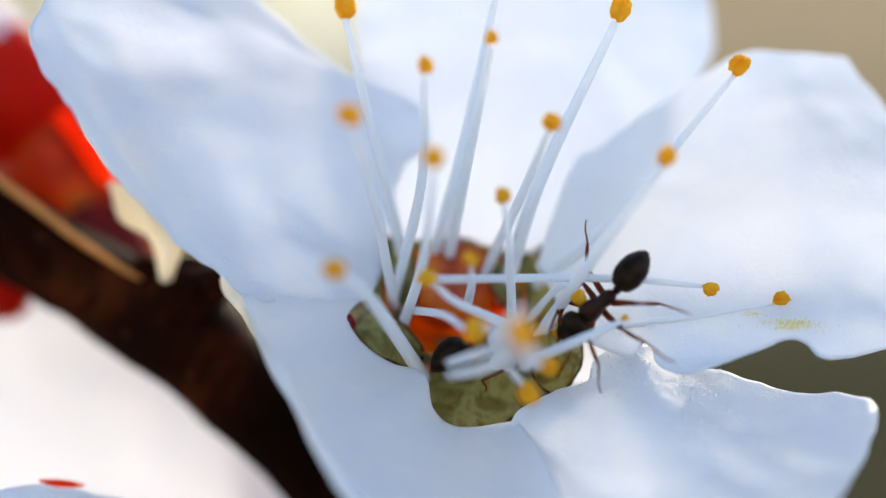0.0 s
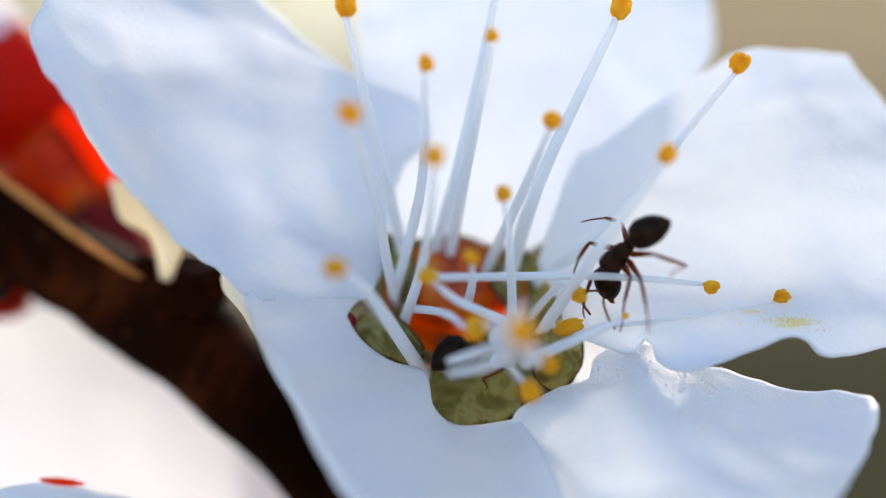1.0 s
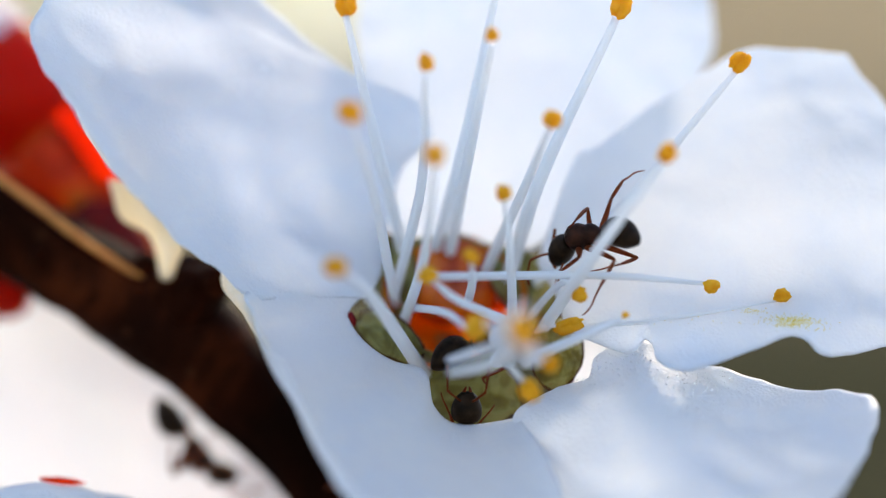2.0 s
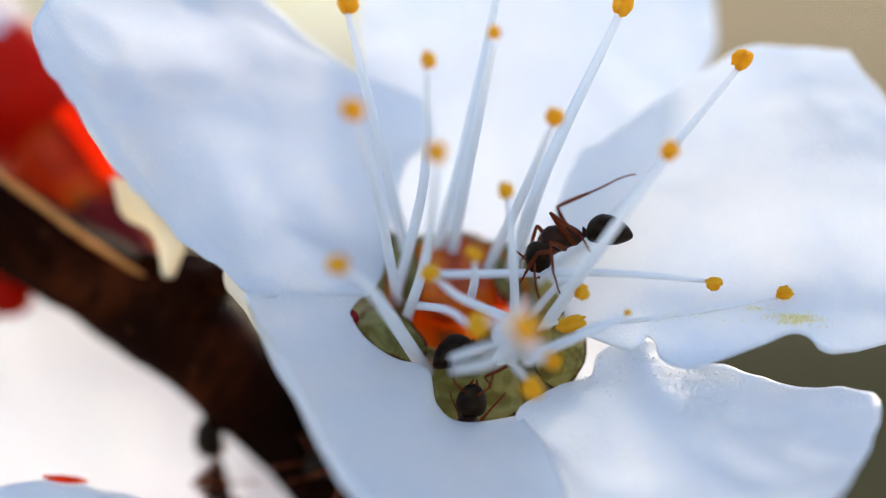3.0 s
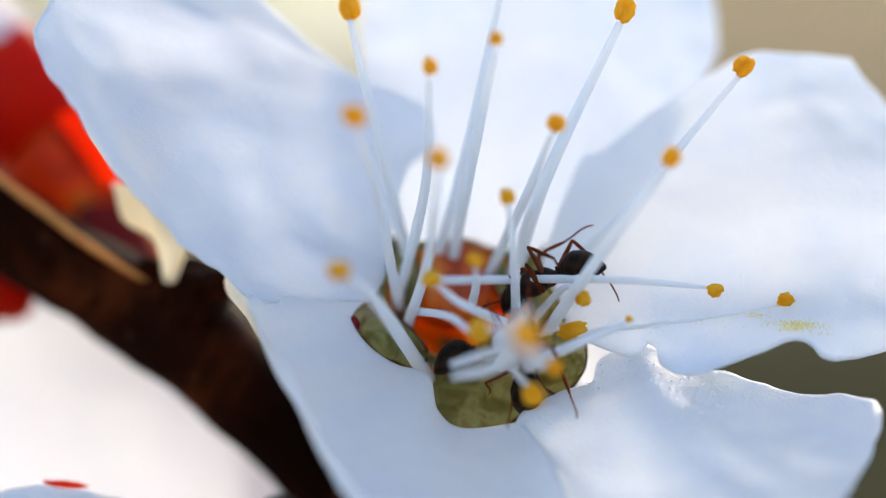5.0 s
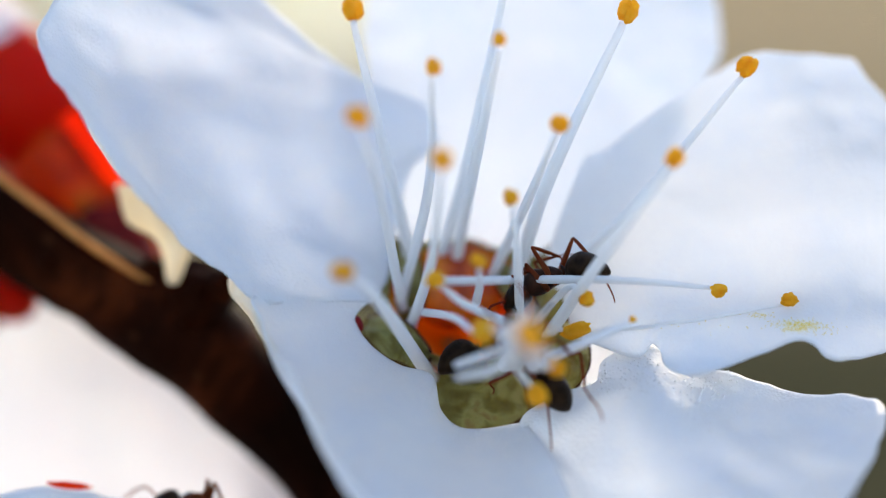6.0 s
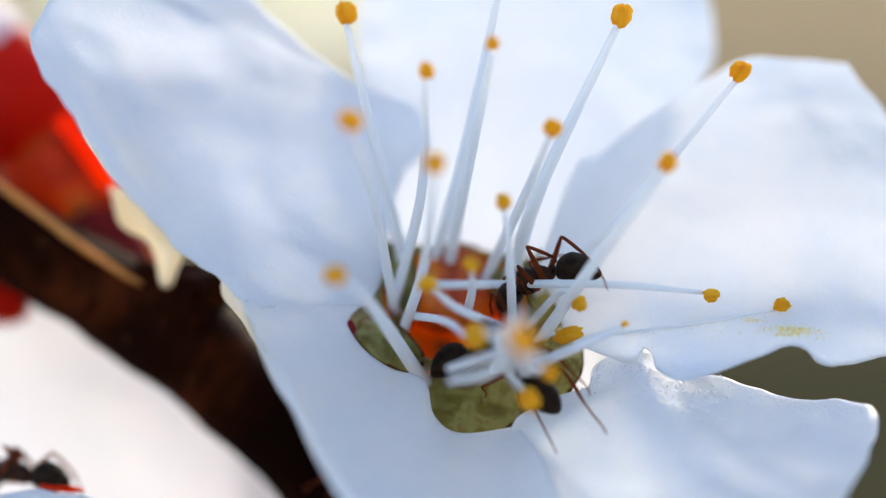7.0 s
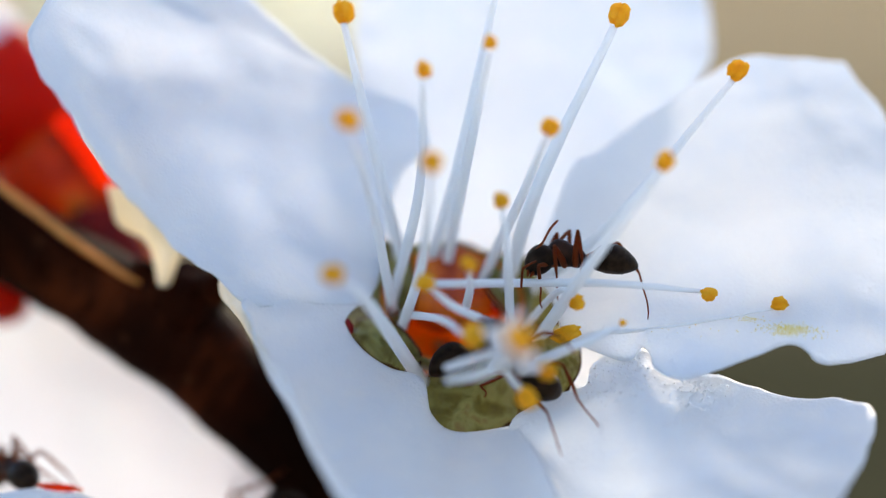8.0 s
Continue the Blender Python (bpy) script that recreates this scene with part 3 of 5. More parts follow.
# base, bend, tip, where the pollen sac sits; then stalk radius and sac size
STAMENS = [
    ((-1.15, 4.2, -0.72), (-2.16, 1, 3.46), (-3.08, -1, 7.35), (-3.08, -1, 7.71), 0.21, 0.30),
    ((-1.54, 2.8, -1.82), (-2.2, -2, 1.79), (-2.81, -5.6, 3.92), (-2.86, -5.8, 4.17), 0.17, 0.29),
    ((-1.62, 3.2, -1.64), (-0.7, 0, 2), (-0.57, -2.5, 5.5), (-0.53, -3, 5.79), 0.18, 0.24),
    ((-1.32, 2.6, -2.55), (-0.57, -2, -0.16), (-0.28, -5.6, 2.62), (-0.26, -5.8, 2.87), 0.18, 0.29),
    ((-0.48, 4.4, -0.72), (0.57, 2, 2.94), (1.81, 1, 8.72), (1.88, 1, 9.08), 0.21, 0.3),
    ((0.11, 4.4, -0.72), (0.92, 0, 3.44), (1.53, -2, 6.41), (1.53, -3, 6.65), 0.19, 0.20),
    ((1.96, 4, -1.64), (3.1, 1, 2.19), (5.53, 0.5, 7.33), (5.67, 0.5, 7.71), 0.25, 0.29),
    ((1.22, 4.2, -1.09), (2.54, 0, 1.82), (3.33, -2.5, 3.77), (3.41, -2.8, 4.03), 0.18, 0.24),
    ((2.27, 2.4, -2.91), (2.12, -1.5, -0.16), (1.93, -2.5, 1.47), (1.89, -2.8, 1.73), 0.16, 0.24),
    ((2.69, 3.6, -1.36), (5.47, 1.5, 1.02), (9.34, 0.8, 5.63), (9.48, 0.8, 5.95), 0.19, 0.27),
    ((2.76, 2.4, -3.27), (4.89, -2.5, 0.02), (6.82, -3.5, 2.65), (6.98, -3.5, 2.97), 0.21, 0.23),
    ((-0.44, 2.6, -0.93), (4.9, -0.6, -0.86), (8.29, 0.2, -1.12), (8.56, 0.2, -1.22), 0.15, 0.22),
    ((2.67, 2.0, -2.75), (7.0, 0.42, -2.28), (10.6, 0.2, -1.68), (10.8, 0.12, -1.5), 0.085, 0.2),
    ((-0.55, 2.2, -4.15), (-2.19, -3, -1.57), (-3.08, -5.6, -0.71), (-3.31, -5.8, -0.57), 0.24, 0.29),
    ((0.83, 1, -1.61), (0.93, -1, -1.05), (0.9, -3.5, -0.51), (0.88, -3.6, -0.25), 0.15, 0.27),
    ((2.42, 0.6, -2.48), (0.55, -2, -1.67), (-0.28, -3, -1.04), (-0.48, -3, -0.85), 0.16, 0.25),
    ((-1.17, 2.6, -1.9), (0.11, -2, -2.04), (0.84, -4, -2.61), (1.03, -4, -2.44), 0.14, 0.33),
    ((1.73, 0, -3.58), (2.03, -4, -3.05), (2.22, -7.8, -2.71), (2.37, -8.8, -2.49), 0.24, 0.5),
    ((2.88, -1, -3.42), (4.21, -2.0, -2.83), (5.63, -1.6, -2.22), (5.74, -1.6, -2.1), 0.17, 0.09),
    ((1.88, -2, -3.18), (2.13, -3, -3.69), (2.57, -3.5, -4.24), (2.69, -3.6, -4.44), 0.15, 0.27),
    ((2.06, -2, -3.27), (2.65, -3.6, -3.5), (3.12, -4, -3.57), (3.31, -4, -3.57), 0.16, 0.27),
    ((2.67, 2.6, -2.36), (3.71, 0, -1.15), (4.19, -0.8, -1.24), (4.31, -0.9, -1.45), 0.13, 0.23),
    ((2.66, 2, -3.26), (3.1, 1.1, -2.6), (3.6, 0.8, -2.45), (4.0, 0.75, -2.5), 0.14, 0.2, 1.9),
]


def build_stamen(base, bend, tip, sac, r, size, seed, stretch=1.0):
    f = part("filament", tube([base, bend, tip], [r, r * 0.86, r * 0.5], 20, 12, 0.05, seed), FILAMENT, BLOSSOM)
    d = (Vector(tip) - Vector(bend)).normalized()
    s = d.cross(Vector((0.3, 1, 0.2))).normalized()
    q = d.cross(s)
    bm = bmesh.new()
    for side in (-1, 1):
        blob(Vector(sac) + s * side * size * 0.3, (s * size * 0.72, q * size * 0.78, d * size * stretch * (1.15 + 0.12 * side * math.sin(seed * 3))), 3, 0.32, 1.9, seed * 2 + side, bm)
    part("anther", bm, ANTHER, f, "powdery orange-yellow pollen sac")


for k, row in enumerate(STAMENS):
    build_stamen(*row[:5], row[5] * (1.12 + 0.12 * math.sin(k * 2.1)), k * 1.37, *row[6:])
# spent stalks that lost their pollen sacs, bent to the viewer
for base, bend, tip, r in (((2.13, -3, -2.89), (1.16, -4, -3.17), (0.16, -3.4, -3.5), 0.17), ((2.3, -4, -3.05), (1.33, -4.6, -3.61), (0.16, -4.4, -3.86), 0.17),
                           ((1.72, -1, -2.84), (2.11, -5, -2.24), (2.36, -7.2, -1.8), 0.3), ((2.59, -2, -3.18), (1.84, -5.6, -2.58), (1.44, -7, -2.21), 0.25),
                           ((2.59, -2, -3.53), (2.44, -5.6, -2.96), (2.98, -7.2, -3.17), 0.26), ((2.07, -1, -3.56), (1.93, -5, -3.2), (1.73, -7, -2.99), 0.26)):
    part("spent_filament", tube([base, bend, tip], [r, r * 0.9, r * 0.6], 14, 10, 0.06, tip[0]), FILAMENT, BLOSSOM)


def scatter_pollen(petal):
    """Loose pollen dropped on the broad petal, in drifts."""
    rng = random.Random(5)
    bm = bmesh.new()
    spots = [((11.1, 0, -2.32), 0.85, 0.2, 420), ((9.83, 0, -2), 0.55, 0.10, 50), ((8.21, 0, -2.36), 1.8, 0.4, 14), ((12, 0, -2.41), 0.5, 0.3, 20)]
    bpy.context.view_layer.update()
    inv = petal.matrix_world.inverted()
    for c, w, h, count in spots:
        for _ in range(count):
            q = Vector((c[0] + rng.gauss(0, w * 0.5), -20, c[2] + rng.gauss(0, h * 0.5))) * M
            ok, place, normal, _f = petal.ray_cast(inv @ q, (0, 1, 0))
            if ok:
                r = rng.uniform(0.008, 0.024)
                p = petal.matrix_world @ place / M - Vector((0, r * 0.6, 0))
                blob(p, ((r, 0, 0), (0, r, 0), (0, 0, r)), 1, 0.3, 2, rng.random(), bm)
    tagged(part("pollen", bm, POLLEN, BLOSSOM, "scattered yellow pollen grains"), kind="stuff")


scatter_pollen(petal_parts[2])


def scatter_beads(petal, spots, seed):
    """White beads that stand in for sun glints on the skin cells, in drifts on a petal."""
    rng = random.Random(seed)
    bm = bmesh.new()
    bpy.context.view_layer.update()
    inv = petal.matrix_world.inverted()
    for x, z, w, h, count in spots:
        for _ in range(count):
            q = Vector((x + rng.gauss(0, w * 0.5), -20, z + rng.gauss(0, h * 0.5))) * M
            ok, place, normal, _f = petal.ray_cast(inv @ q, (0, 1, 0))
            if ok:
                r = rng.uniform(0.016, 0.04) * (1.0 if rng.random() < 0.85 else 1.5)
                n = normal if normal.y < 0 else -normal
                p = (petal.matrix_world @ place) / M + n * r * 0.8
                blob(p, ((r, 0, 0), (0, r, 0), (0, 0, r)), 1, 0.2, 2, rng.random(), bm)
    tagged(part("glint_bead", bm, BEAD, petal, "white beads added for the glints of the petal's skin"), kind="stuff")


scatter_beads(petal_parts[3], [(4.95, -3.9, 0.9, 0.9, 130), (6.1, -3.7, 0.7, 1.3, 160), (5.3, -4.5, 1.2, 0.8, 90), (8.2, -4.5, 0.9, 0.9, 160), (7.7, -5.2, 1.2, 0.8, 80)], 3)
scatter_beads(petal_parts[0], [(-1.55, 2.9, 0.8, 0.7, 90), (-6.2, 5.4, 1.3, 1.4, 60), (-2.2, 0.6, 0.5, 1.0, 40)], 4)


# ---- the red bud ----
def build_bud(at, axis, length, r, label, white):
    t = thing("flower_bud", at, label, "bud")
    c, d = Vector(at), Vector(axis).normalized()
    prof = [(-0.06 * length, 0.5 * r), (0.0, 0.74 * r), (0.12 * length, 1.0 * r), (0.32 * length, 1.08 * r), (0.52 * length, 0.98 * r), (0.6 * length, 0.8 * r), (0.6 * length, 0.3 * r)]
    part("calyx_tube", lathe(c, d, prof, 36, 0.06, 4), TUBE, t, "orange-red calyx tube, lit through")
    if white:
        part("bud_stalk", tube([c - d * 0.2, c - d * 1.0 + Vector((0, -0.6, 0)), c + Vector((0.3, -3.6, -1.6))], [0.6 * r, 0.42 * r, 0.5 * r], 10, 12), TUBE, t, "short stalk joining the twig")
    s = d.orthogonal().normalized()
    for k in range(5):
        a = 2 * math.pi * k / 5 + 0.5
        o = (s * math.cos(a) + d.cross(s) * math.sin(a))
        w = d.cross(o)
        cc = c + d * length * 0.78 + o * r * 0.46
        part("calyx_lobe", blob(cc, (w * r * 0.84, o * r * 0.6, d * length * 0.27), 3, 0.12, 1.5, k), CALYX, t, "dark red rounded calyx lobe")
    if white:
        part("calyx_lobe", sheet([[(-13.15, 8.6, 4.49), (-12.64, 8.2, 4.76), (-12.19, 8.5, 4.96)], [(-12.21, 8.3, 3.29), (-11.72, 7.8, 3.52), (-11.25, 8.2, 3.66)], [(-11.36, 8.1, 2.18), (-10.77, 7.7, 2.25), (-10.44, 8.0, 2.48)]], 16, 12, 0.4, 9), CALYX, t, "bright red calyx lobe turned down")
        for at, ax in (((-11.5, 8.7, 1.0), 1.1), ((-10.8, 8.5, 0.25), 1.0), ((-11.6, 8.9, 0.1), 1.1)):
            part("base_scale", blob(at, ((ax * 0.8, 0, -ax * 0.55), (0, 0.35, 0), (ax * 0.4, 0.1, ax * 0.6)), 3, 0.2, 1.5, ax), SEPAL_RED, t, "dark maroon scale at the bud's base")
        part("bud_petal", blob(c + d * length * 1.05, (s * r * 0.8, d.cross(s) * r * 0.8, d * length * 0.3), 4, 0.12, 1.6, 2), PETAL_FAR, t, "white petals pushing out of the bud")
    return t


build_bud((-10.85, 10.6, -0.28), (-0.57, 0.05, 0.82), 8.6, 2.12, "swelling red flower bud on the twig", True)
build_bud((-16.9, 8.4, -2.0), (1, 0.1, 0.28), 2.9, 0.95, "small red bud under the twig", False)


def build_scale(grid, name, label):
    t = thing(name, grid[0][0], label, "bud scale")
    part("blade", sheet(grid, 20, 14, 0.4, 11, 0.08), SCALE, t)


build_scale([[(-9.25, 4.4, -1), (-9.05, 4.3, -1.06), (-8.87, 4.4, -1)], [(-9.61, 4.3, 0.3), (-9.04, 4, 0.02), (-8.41, 4.3, 0.48)],
             [(-10.6, 4.6, 1.04), (-9.6, 4.2, 1.13), (-8.98, 4.6, 1.17)], [(-11, 5, 2.25), (-10, 4.7, 2.25), (-9.34, 5, 2.06)]], "bud_scale", "papery straw-coloured bud scale")



# ---- blossoms behind ----
def build_far_blossom():
    t = thing("apricot_blossom", (-10.9, 20, -9.36), "blush-white apricot blossom farther back, below the twig", "blossom")
    part("petal", sheet([[(-4.49, 17, -11.2), (-6.07, 16.5, -12), (-8.1, 17, -12.8)], [(-4.86, 16, -7.55), (-8, 15, -8.3), (-11.6, 16, -12.3)],
                         [(-6.06, 16, -4.76), (-11.5, 14.5, -5.11), (-16.4, 15.5, -11.1)], [(-7.27, 16.5, -1.98), (-14.3, 15, -1.17), (-20.7, 15.5, -8.32)],
                         [(-11.7, 17, 1.22), (-16.8, 16, 1.22), (-22.8, 16, -3.96)]], 44, 40, 1.4, 7), PETAL_FAR, t)
    part("petal", sheet([[(-6.85, 16, -10.7), (-6.06, 16, -10.7), (-5.66, 16, -11.5)], [(-6.83, 15.5, -8.72), (-5.23, 15, -9.09), (-3.65, 15.5, -10.7)],
                         [(-7.04, 15.8, -5.95), (-4.44, 15, -6.32), (-1.27, 15.5, -9.12)], [(-6.45, 16, -3.57), (-3.26, 15.5, -4.75), (0.32, 16, -7.55)]], 30, 30, 1.4, 9), PETAL_FAR, t)
    part("calyx_cup", lathe((-5.0, 17.2, -9.7), (-0.3, -0.5, 0.8), [(-3, 0.5), (-2, 1.5), (0, 2.1), (0.1, 1.9), (-1.5, 1.2), (-2, 0.3)], 30, 0.05), CALYX, t, "red calyx cup")
    part("flower_stalk", tube([(-4.6, 18, -12.3), (-3.6, 13, -11.4), (-2.6, 7.5, -9.6)], [0.5, 0.45, 0.5], 12, 10), SEPAL, t, "short green flower stalk")


def build_low_blossom():
    t = thing("apricot_blossom", (-12.7, 2.8, -10.4), "bluish-white shaded blossom petal below the twig", "blossom")
    part("petal", sheet([[(-13.3, 2.8, -12.1), (-12.5, 2.8, -12.3), (-11.8, 2.8, -12.1)], [(-16.5, 1.8, -9.45), (-12.6, 0.8, -8.85), (-9.55, 1.8, -9.45)],
                         [(-16.8, 1.8, -8.3), (-12.8, 1.2, -7.85), (-9.18, 1.8, -8.45)], [(-16.2, 2.4, -8.05), (-12.8, 2, -7.56), (-10.1, 2.6, -8.08)]], 36, 36, 0.5, 12), PETAL, t)
    part("sepal", blob((-12.3, 2.4, -7.53), ((0.72, 0, -0.08), (0, 0.3, 0), (0.02, 0, 0.12)), 3, 0.25, 2), CALYX, t, "red sepal edge behind the petal")
    part("flower_stalk", tube([(-12.5, 2.8, -12.3), (-9.12, 7, -12), (-4.22, 7, -8.65)], [0.45, 0.4, 0.5], 12, 10), SEPAL, t, "short green flower stalk")


def build_back_blossom():
    t = thing("apricot_blossom", (4.12, 9, -2.27), "sunlit white blossom hidden behind the main one", "blossom")
    part("petal", sheet([[(4.11, 8.5, -2.26), (3.92, 8.5, -3.02), (3.73, 8.5, -3.78)], [(5.23, 8, -1.88), (5.22, 7.6, -3.76), (5.04, 8, -5.29)],
                         [(6.39, 8.4, -2.26), (6.75, 8, -3.77), (6.2, 8.4, -5.49)]], 20, 20, 0.8, 14), PETAL, t)
    part("petal", sheet([[(-0.46, 8.5, -0.74), (-0.84, 8.5, -1.12), (-1.22, 8.5, -1.5)], [(-1.21, 8, 1.16), (-2.35, 7.6, 0.4), (-2.73, 8, -0.74)],
                         [(-1.79, 8.4, 2.11), (-2.73, 8, 1.35), (-3.31, 8.4, 0.02)]], 20, 20, 0.8, 15), PETAL, t)
    part("flower_stalk", tube([(3.73, 8.7, -3.03), (0.31, 9, -3.42), (-4.23, 7.5, -5.27), (-5.71, 6.6, -5.43)], [0.5, 0.45, 0.45, 0.5], 14, 10), SEPAL, t, "green flower stalk")


# added blossom that stands in for the pale yellow glow behind the petals
def build_distant_blossom():
    t = thing("apricot_blossom", (-11.5, 120, 22.7), "cream blossom added far behind, sunlight put into its colour, melted by the blur", "blossom")
    c = Vector((-11.5, 120, 22.7))
    for k in range(5):
        a = 2 * math.pi * k / 5 + 0.3
        o = Vector((math.cos(a), -0.25, math.sin(a)))
        w = Vector((-math.sin(a), 0, math.cos(a)))
        grid = [[c + o * r * 14 + w * q * x * 14 + Vector((0, -abs(q) * 1.5, 0)) for q in (-1, 0, 1)] for r, x in ((0.1, 0.1), (0.45, 0.5), (0.85, 0.6), (1.05, 0.3))]
        part("petal", sheet(grid, 14, 12, 1.0, k), PETAL_CREAM_SUNLIT, t)
    part("flower_stalk", tube([c, c + Vector((4, 10, 6)), c + Vector((10, 18, 30)), c + Vector((40, 60, 90))], [0.6, 0.5, 0.6, 1.5], 14, 8), SEPAL, t)


build_distant_blossom()
build_far_blossom()
build_low_blossom()
build_back_blossom()

# ---- ants ----
# An ant's own space: x to its head, y to its left, z to its back; K is its unit.
K = 0.018
HIPS = {"front": (19, 9, -15), "middle": (2, 10, -17), "hind": (-17, 9, -15)}
STAND = {"front": (80, 56, -36), "middle": (2, 104, -36), "hind": (-104, 92, -36)}
# femur, shin and foot of each pair of legs
LENGTHS = {"front": (52.0, 46.0, 52.0), "middle": (64.0, 54.0, 60.0), "hind": (80.0, 68.0, 86.0)}
BEND = 14.0
NECK = Vector((36, 0, 4))


def body_loft(rows, segs=18, steps=22, plates=0):
    """rows: x, z, half-width, half-height along the body."""
    bm = bmesh.new()
    vec = [Vector((a[0], a[1], a[2])) for a in rows]
    hts = [Vector((a[3], 0, 0)) for a in rows]
    prev = None
    first = None
    for k in range(steps + 1):
        t = k / steps
        x, z, w = spline(vec, t)
        h = spline(hts, t).x
        if plates:
            # overlapping back plates, each a little proud at its hind rim
            lip = 1 + 0.035 * ((t * plates) % 1.0) ** 3
            w, h = w * lip, h * lip
        ring = []
        for s in range(segs):
            a = 2 * math.pi * s / segs
            ring.append(bm.verts.new(Vector((x, math.cos(a) * max(w, 0.2), z + math.sin(a) * max(h, 0.2))) * K))
        if prev:
            for s in range(segs):
                bm.faces.new((prev[s], ring[s], ring[(s + 1) % segs], prev[(s + 1) % segs]))
        first = first or ring
        prev = ring
    bm.faces.new(first)
    bm.faces.new(prev[::-1])
    bmesh.ops.recalc_face_normals(bm, faces=bm.faces)
    return bm


def limb(rows, segs=8):
    """A jointed piece from the origin along x: rows of x, z, radius."""
    return tube([Vector((a[0], 0, a[1])) * K for a in rows], [a[2] * K for a in rows], 12, segs)


def ant_meshes():
    out = {}
    out["thorax"] = body_loft([(38, 3, 5, 6), (33, 4, 15, 17), (20, 5, 20, 25), (4, 4, 17, 24), (-8, 1, 13, 20), (-20, 0, 14, 20), (-31, -4, 10, 12), (-36, -8, 5, 6)])
    out["petiole"] = body_loft([(-32, -9, 4, 4), (-37, -7, 6, 6), (-41, -2, 8, 11), (-45, -6, 6, 7), (-46, -8, 4, 4)], 12, 12)
    out["gaster"] = body_loft([(-43, -6, 5, 6), (-49, -2, 17, 17), (-63, 2, 25, 25), (-82, 2, 27.5, 27), (-103, -1, 23, 22), (-119, -5, 13, 12), (-127, -8, 4, 4)], 28, 60, 4.6)
    out["head"] = body_loft([(-2, 0, 8, 8), (4, 1, 22, 19), (16, 1, 27, 23), (32, -1, 26, 22), (46, -3, 19, 16), (54, -4, 10, 9)], 20, 20)
    for leg, (f, t, r) in LENGTHS.items():
        out["femur " + leg] = limb([(0, 0, 4.2), (0.12 * f, 1, 6.2), (0.34 * f, 1.5, 5.8), (0.7 * f, 1, 4.4), (f, 0, 2.9)])
        out["tibia " + leg] = limb([(0, 0, 2.6), (0.25 * t, 0.8, 3.4), (0.66 * t, 0.5, 3.4), (t, 0, 2.2)])
        out["tarsus " + leg] = limb([(0, 0, 1.9), (0.32 * r, 0, 1.7), (0.6 * r, 1.6, 1.5), (0.84 * r, -1.0, 1.4), (r, -6, 0.9)])
    out["scape"] = limb([(0, 0, 2.3), (18, 1.5, 2.0), (38, 0, 2.6)])
    out["flagellum"] = limb([(0, 0, 1.9), (14, -1.5, 2.1), (30, -5, 2.3), (46, -13, 2.0)])
    out["mandible"] = limb([(0, 0, 3.6), (7, -1.5, 3.0), (14, -4, 1.4)])
    out["eye"] = blob((0, 0, 0), ((4.2 * K, 0, 0), (0, 2.4 * K, 0), (0, 0, 4.2 * K)), 2)
    keep = {}
    looks = {"gaster": ANT_BLACK, "head": ANT_BLACK, "thorax": ANT_BROWN, "petiole": ANT_BROWN, "eye": ANT_BLACK}
    for name, bm in out.items():
        for v in bm.verts:
            v.co *= M
        me = bpy.data.meshes.new(name)
        bm.to_mesh(me)
        bm.free()
        for f in me.polygons:
            f.use_smooth = True
        me.materials.append(looks.get(name, ANT_LEG))
        keep[name] = me
    return keep


ANT_PARTS = ant_meshes()


def frame_of(x_axis, up, at):
    """A pose whose x runs along x_axis and whose z leans to up; at in metres."""
    x = Vector(x_axis).normalized()
    z = Vector(up) - x * Vector(up).dot(x)
    if z.length < 1e-6:
        z = x.orthogonal()
    z.normalize()
    y = z.cross(x)
    m = Matrix((x, y, z)).transposed().to_4x4()
    m.translation = at
    return m


def reach(hip, foot, pole, lengths):
    """Knee, ankle and toe of a leg from hip to foot, in the ant's units."""
    femur, tibia, tarsus = lengths
    hip, foot, pole = Vector(hip), Vector(foot), Vector(pole)
    b = radians(BEND)
    low = math.hypot(tibia + tarsus * math.cos(b), tarsus * math.sin(b))
    d = foot - hip
    span = min(max(d.length, abs(low - femur) + 4), low + femur - 1)
    d.normalize()
    ca = (femur ** 2 + span ** 2 - low ** 2) / (2 * femur * span)
    side = (pole - d * pole.dot(d)).normalized()
    knee = hip + d * femur * ca + side * femur * math.sqrt(max(0, 1 - ca * ca))
    foot = hip + d * span
    v = (foot - knee).normalized()
    out = (side - v * side.dot(v)).normalized()
    off = math.asin(tarsus * math.sin(b) / low)
    ankle = knee + (v * math.cos(off) - out * math.sin(off)) * tibia
    return knee, ankle, foot, side


def build_ant(label):
    a = new("ant")
    a.empty_display_size = 0.001
    tagged(a, label, "ant", "ants on the blossom")
    pieces = {}

    def piece(name, key, m=None, note="", parent=a, mesh=""):
        ob = new(name, ANT_PARTS[mesh or name])
        ob.parent = parent
        if m is not None:
            ob.matrix_basis = m
        if note:
            tagged(ob, note)
        pieces[key] = ob
        return ob

    for name, note in (("thorax", "dark brown thorax"), ("petiole", ""), ("gaster", "rounded blackish abdomen with a dull sheen"), ("head", "dark brown head")):
        piece(name, name, None, note)
    for s in (1, -1):
        piece("eye", "eye%d" % s, Matrix.Translation(Vector((22, 23 * s, 4)) * K * M), parent=pieces["head"])
        piece("mandible", "mandible%d" % s, frame_of((1, -0.35 * s, -0.3), (0, 0, 1), Vector((50, 7 * s, -5)) * K * M), parent=pieces["head"])
        piece("scape", "scape%d" % s)
        piece("flagellum", "flagellum%d" % s)
        for leg in HIPS:
            for name in ("femur", "tibia", "tarsus"):
                piece(name, "%s %s %d" % (name, leg, s), mesh=name + " " + leg)
    return a, pieces


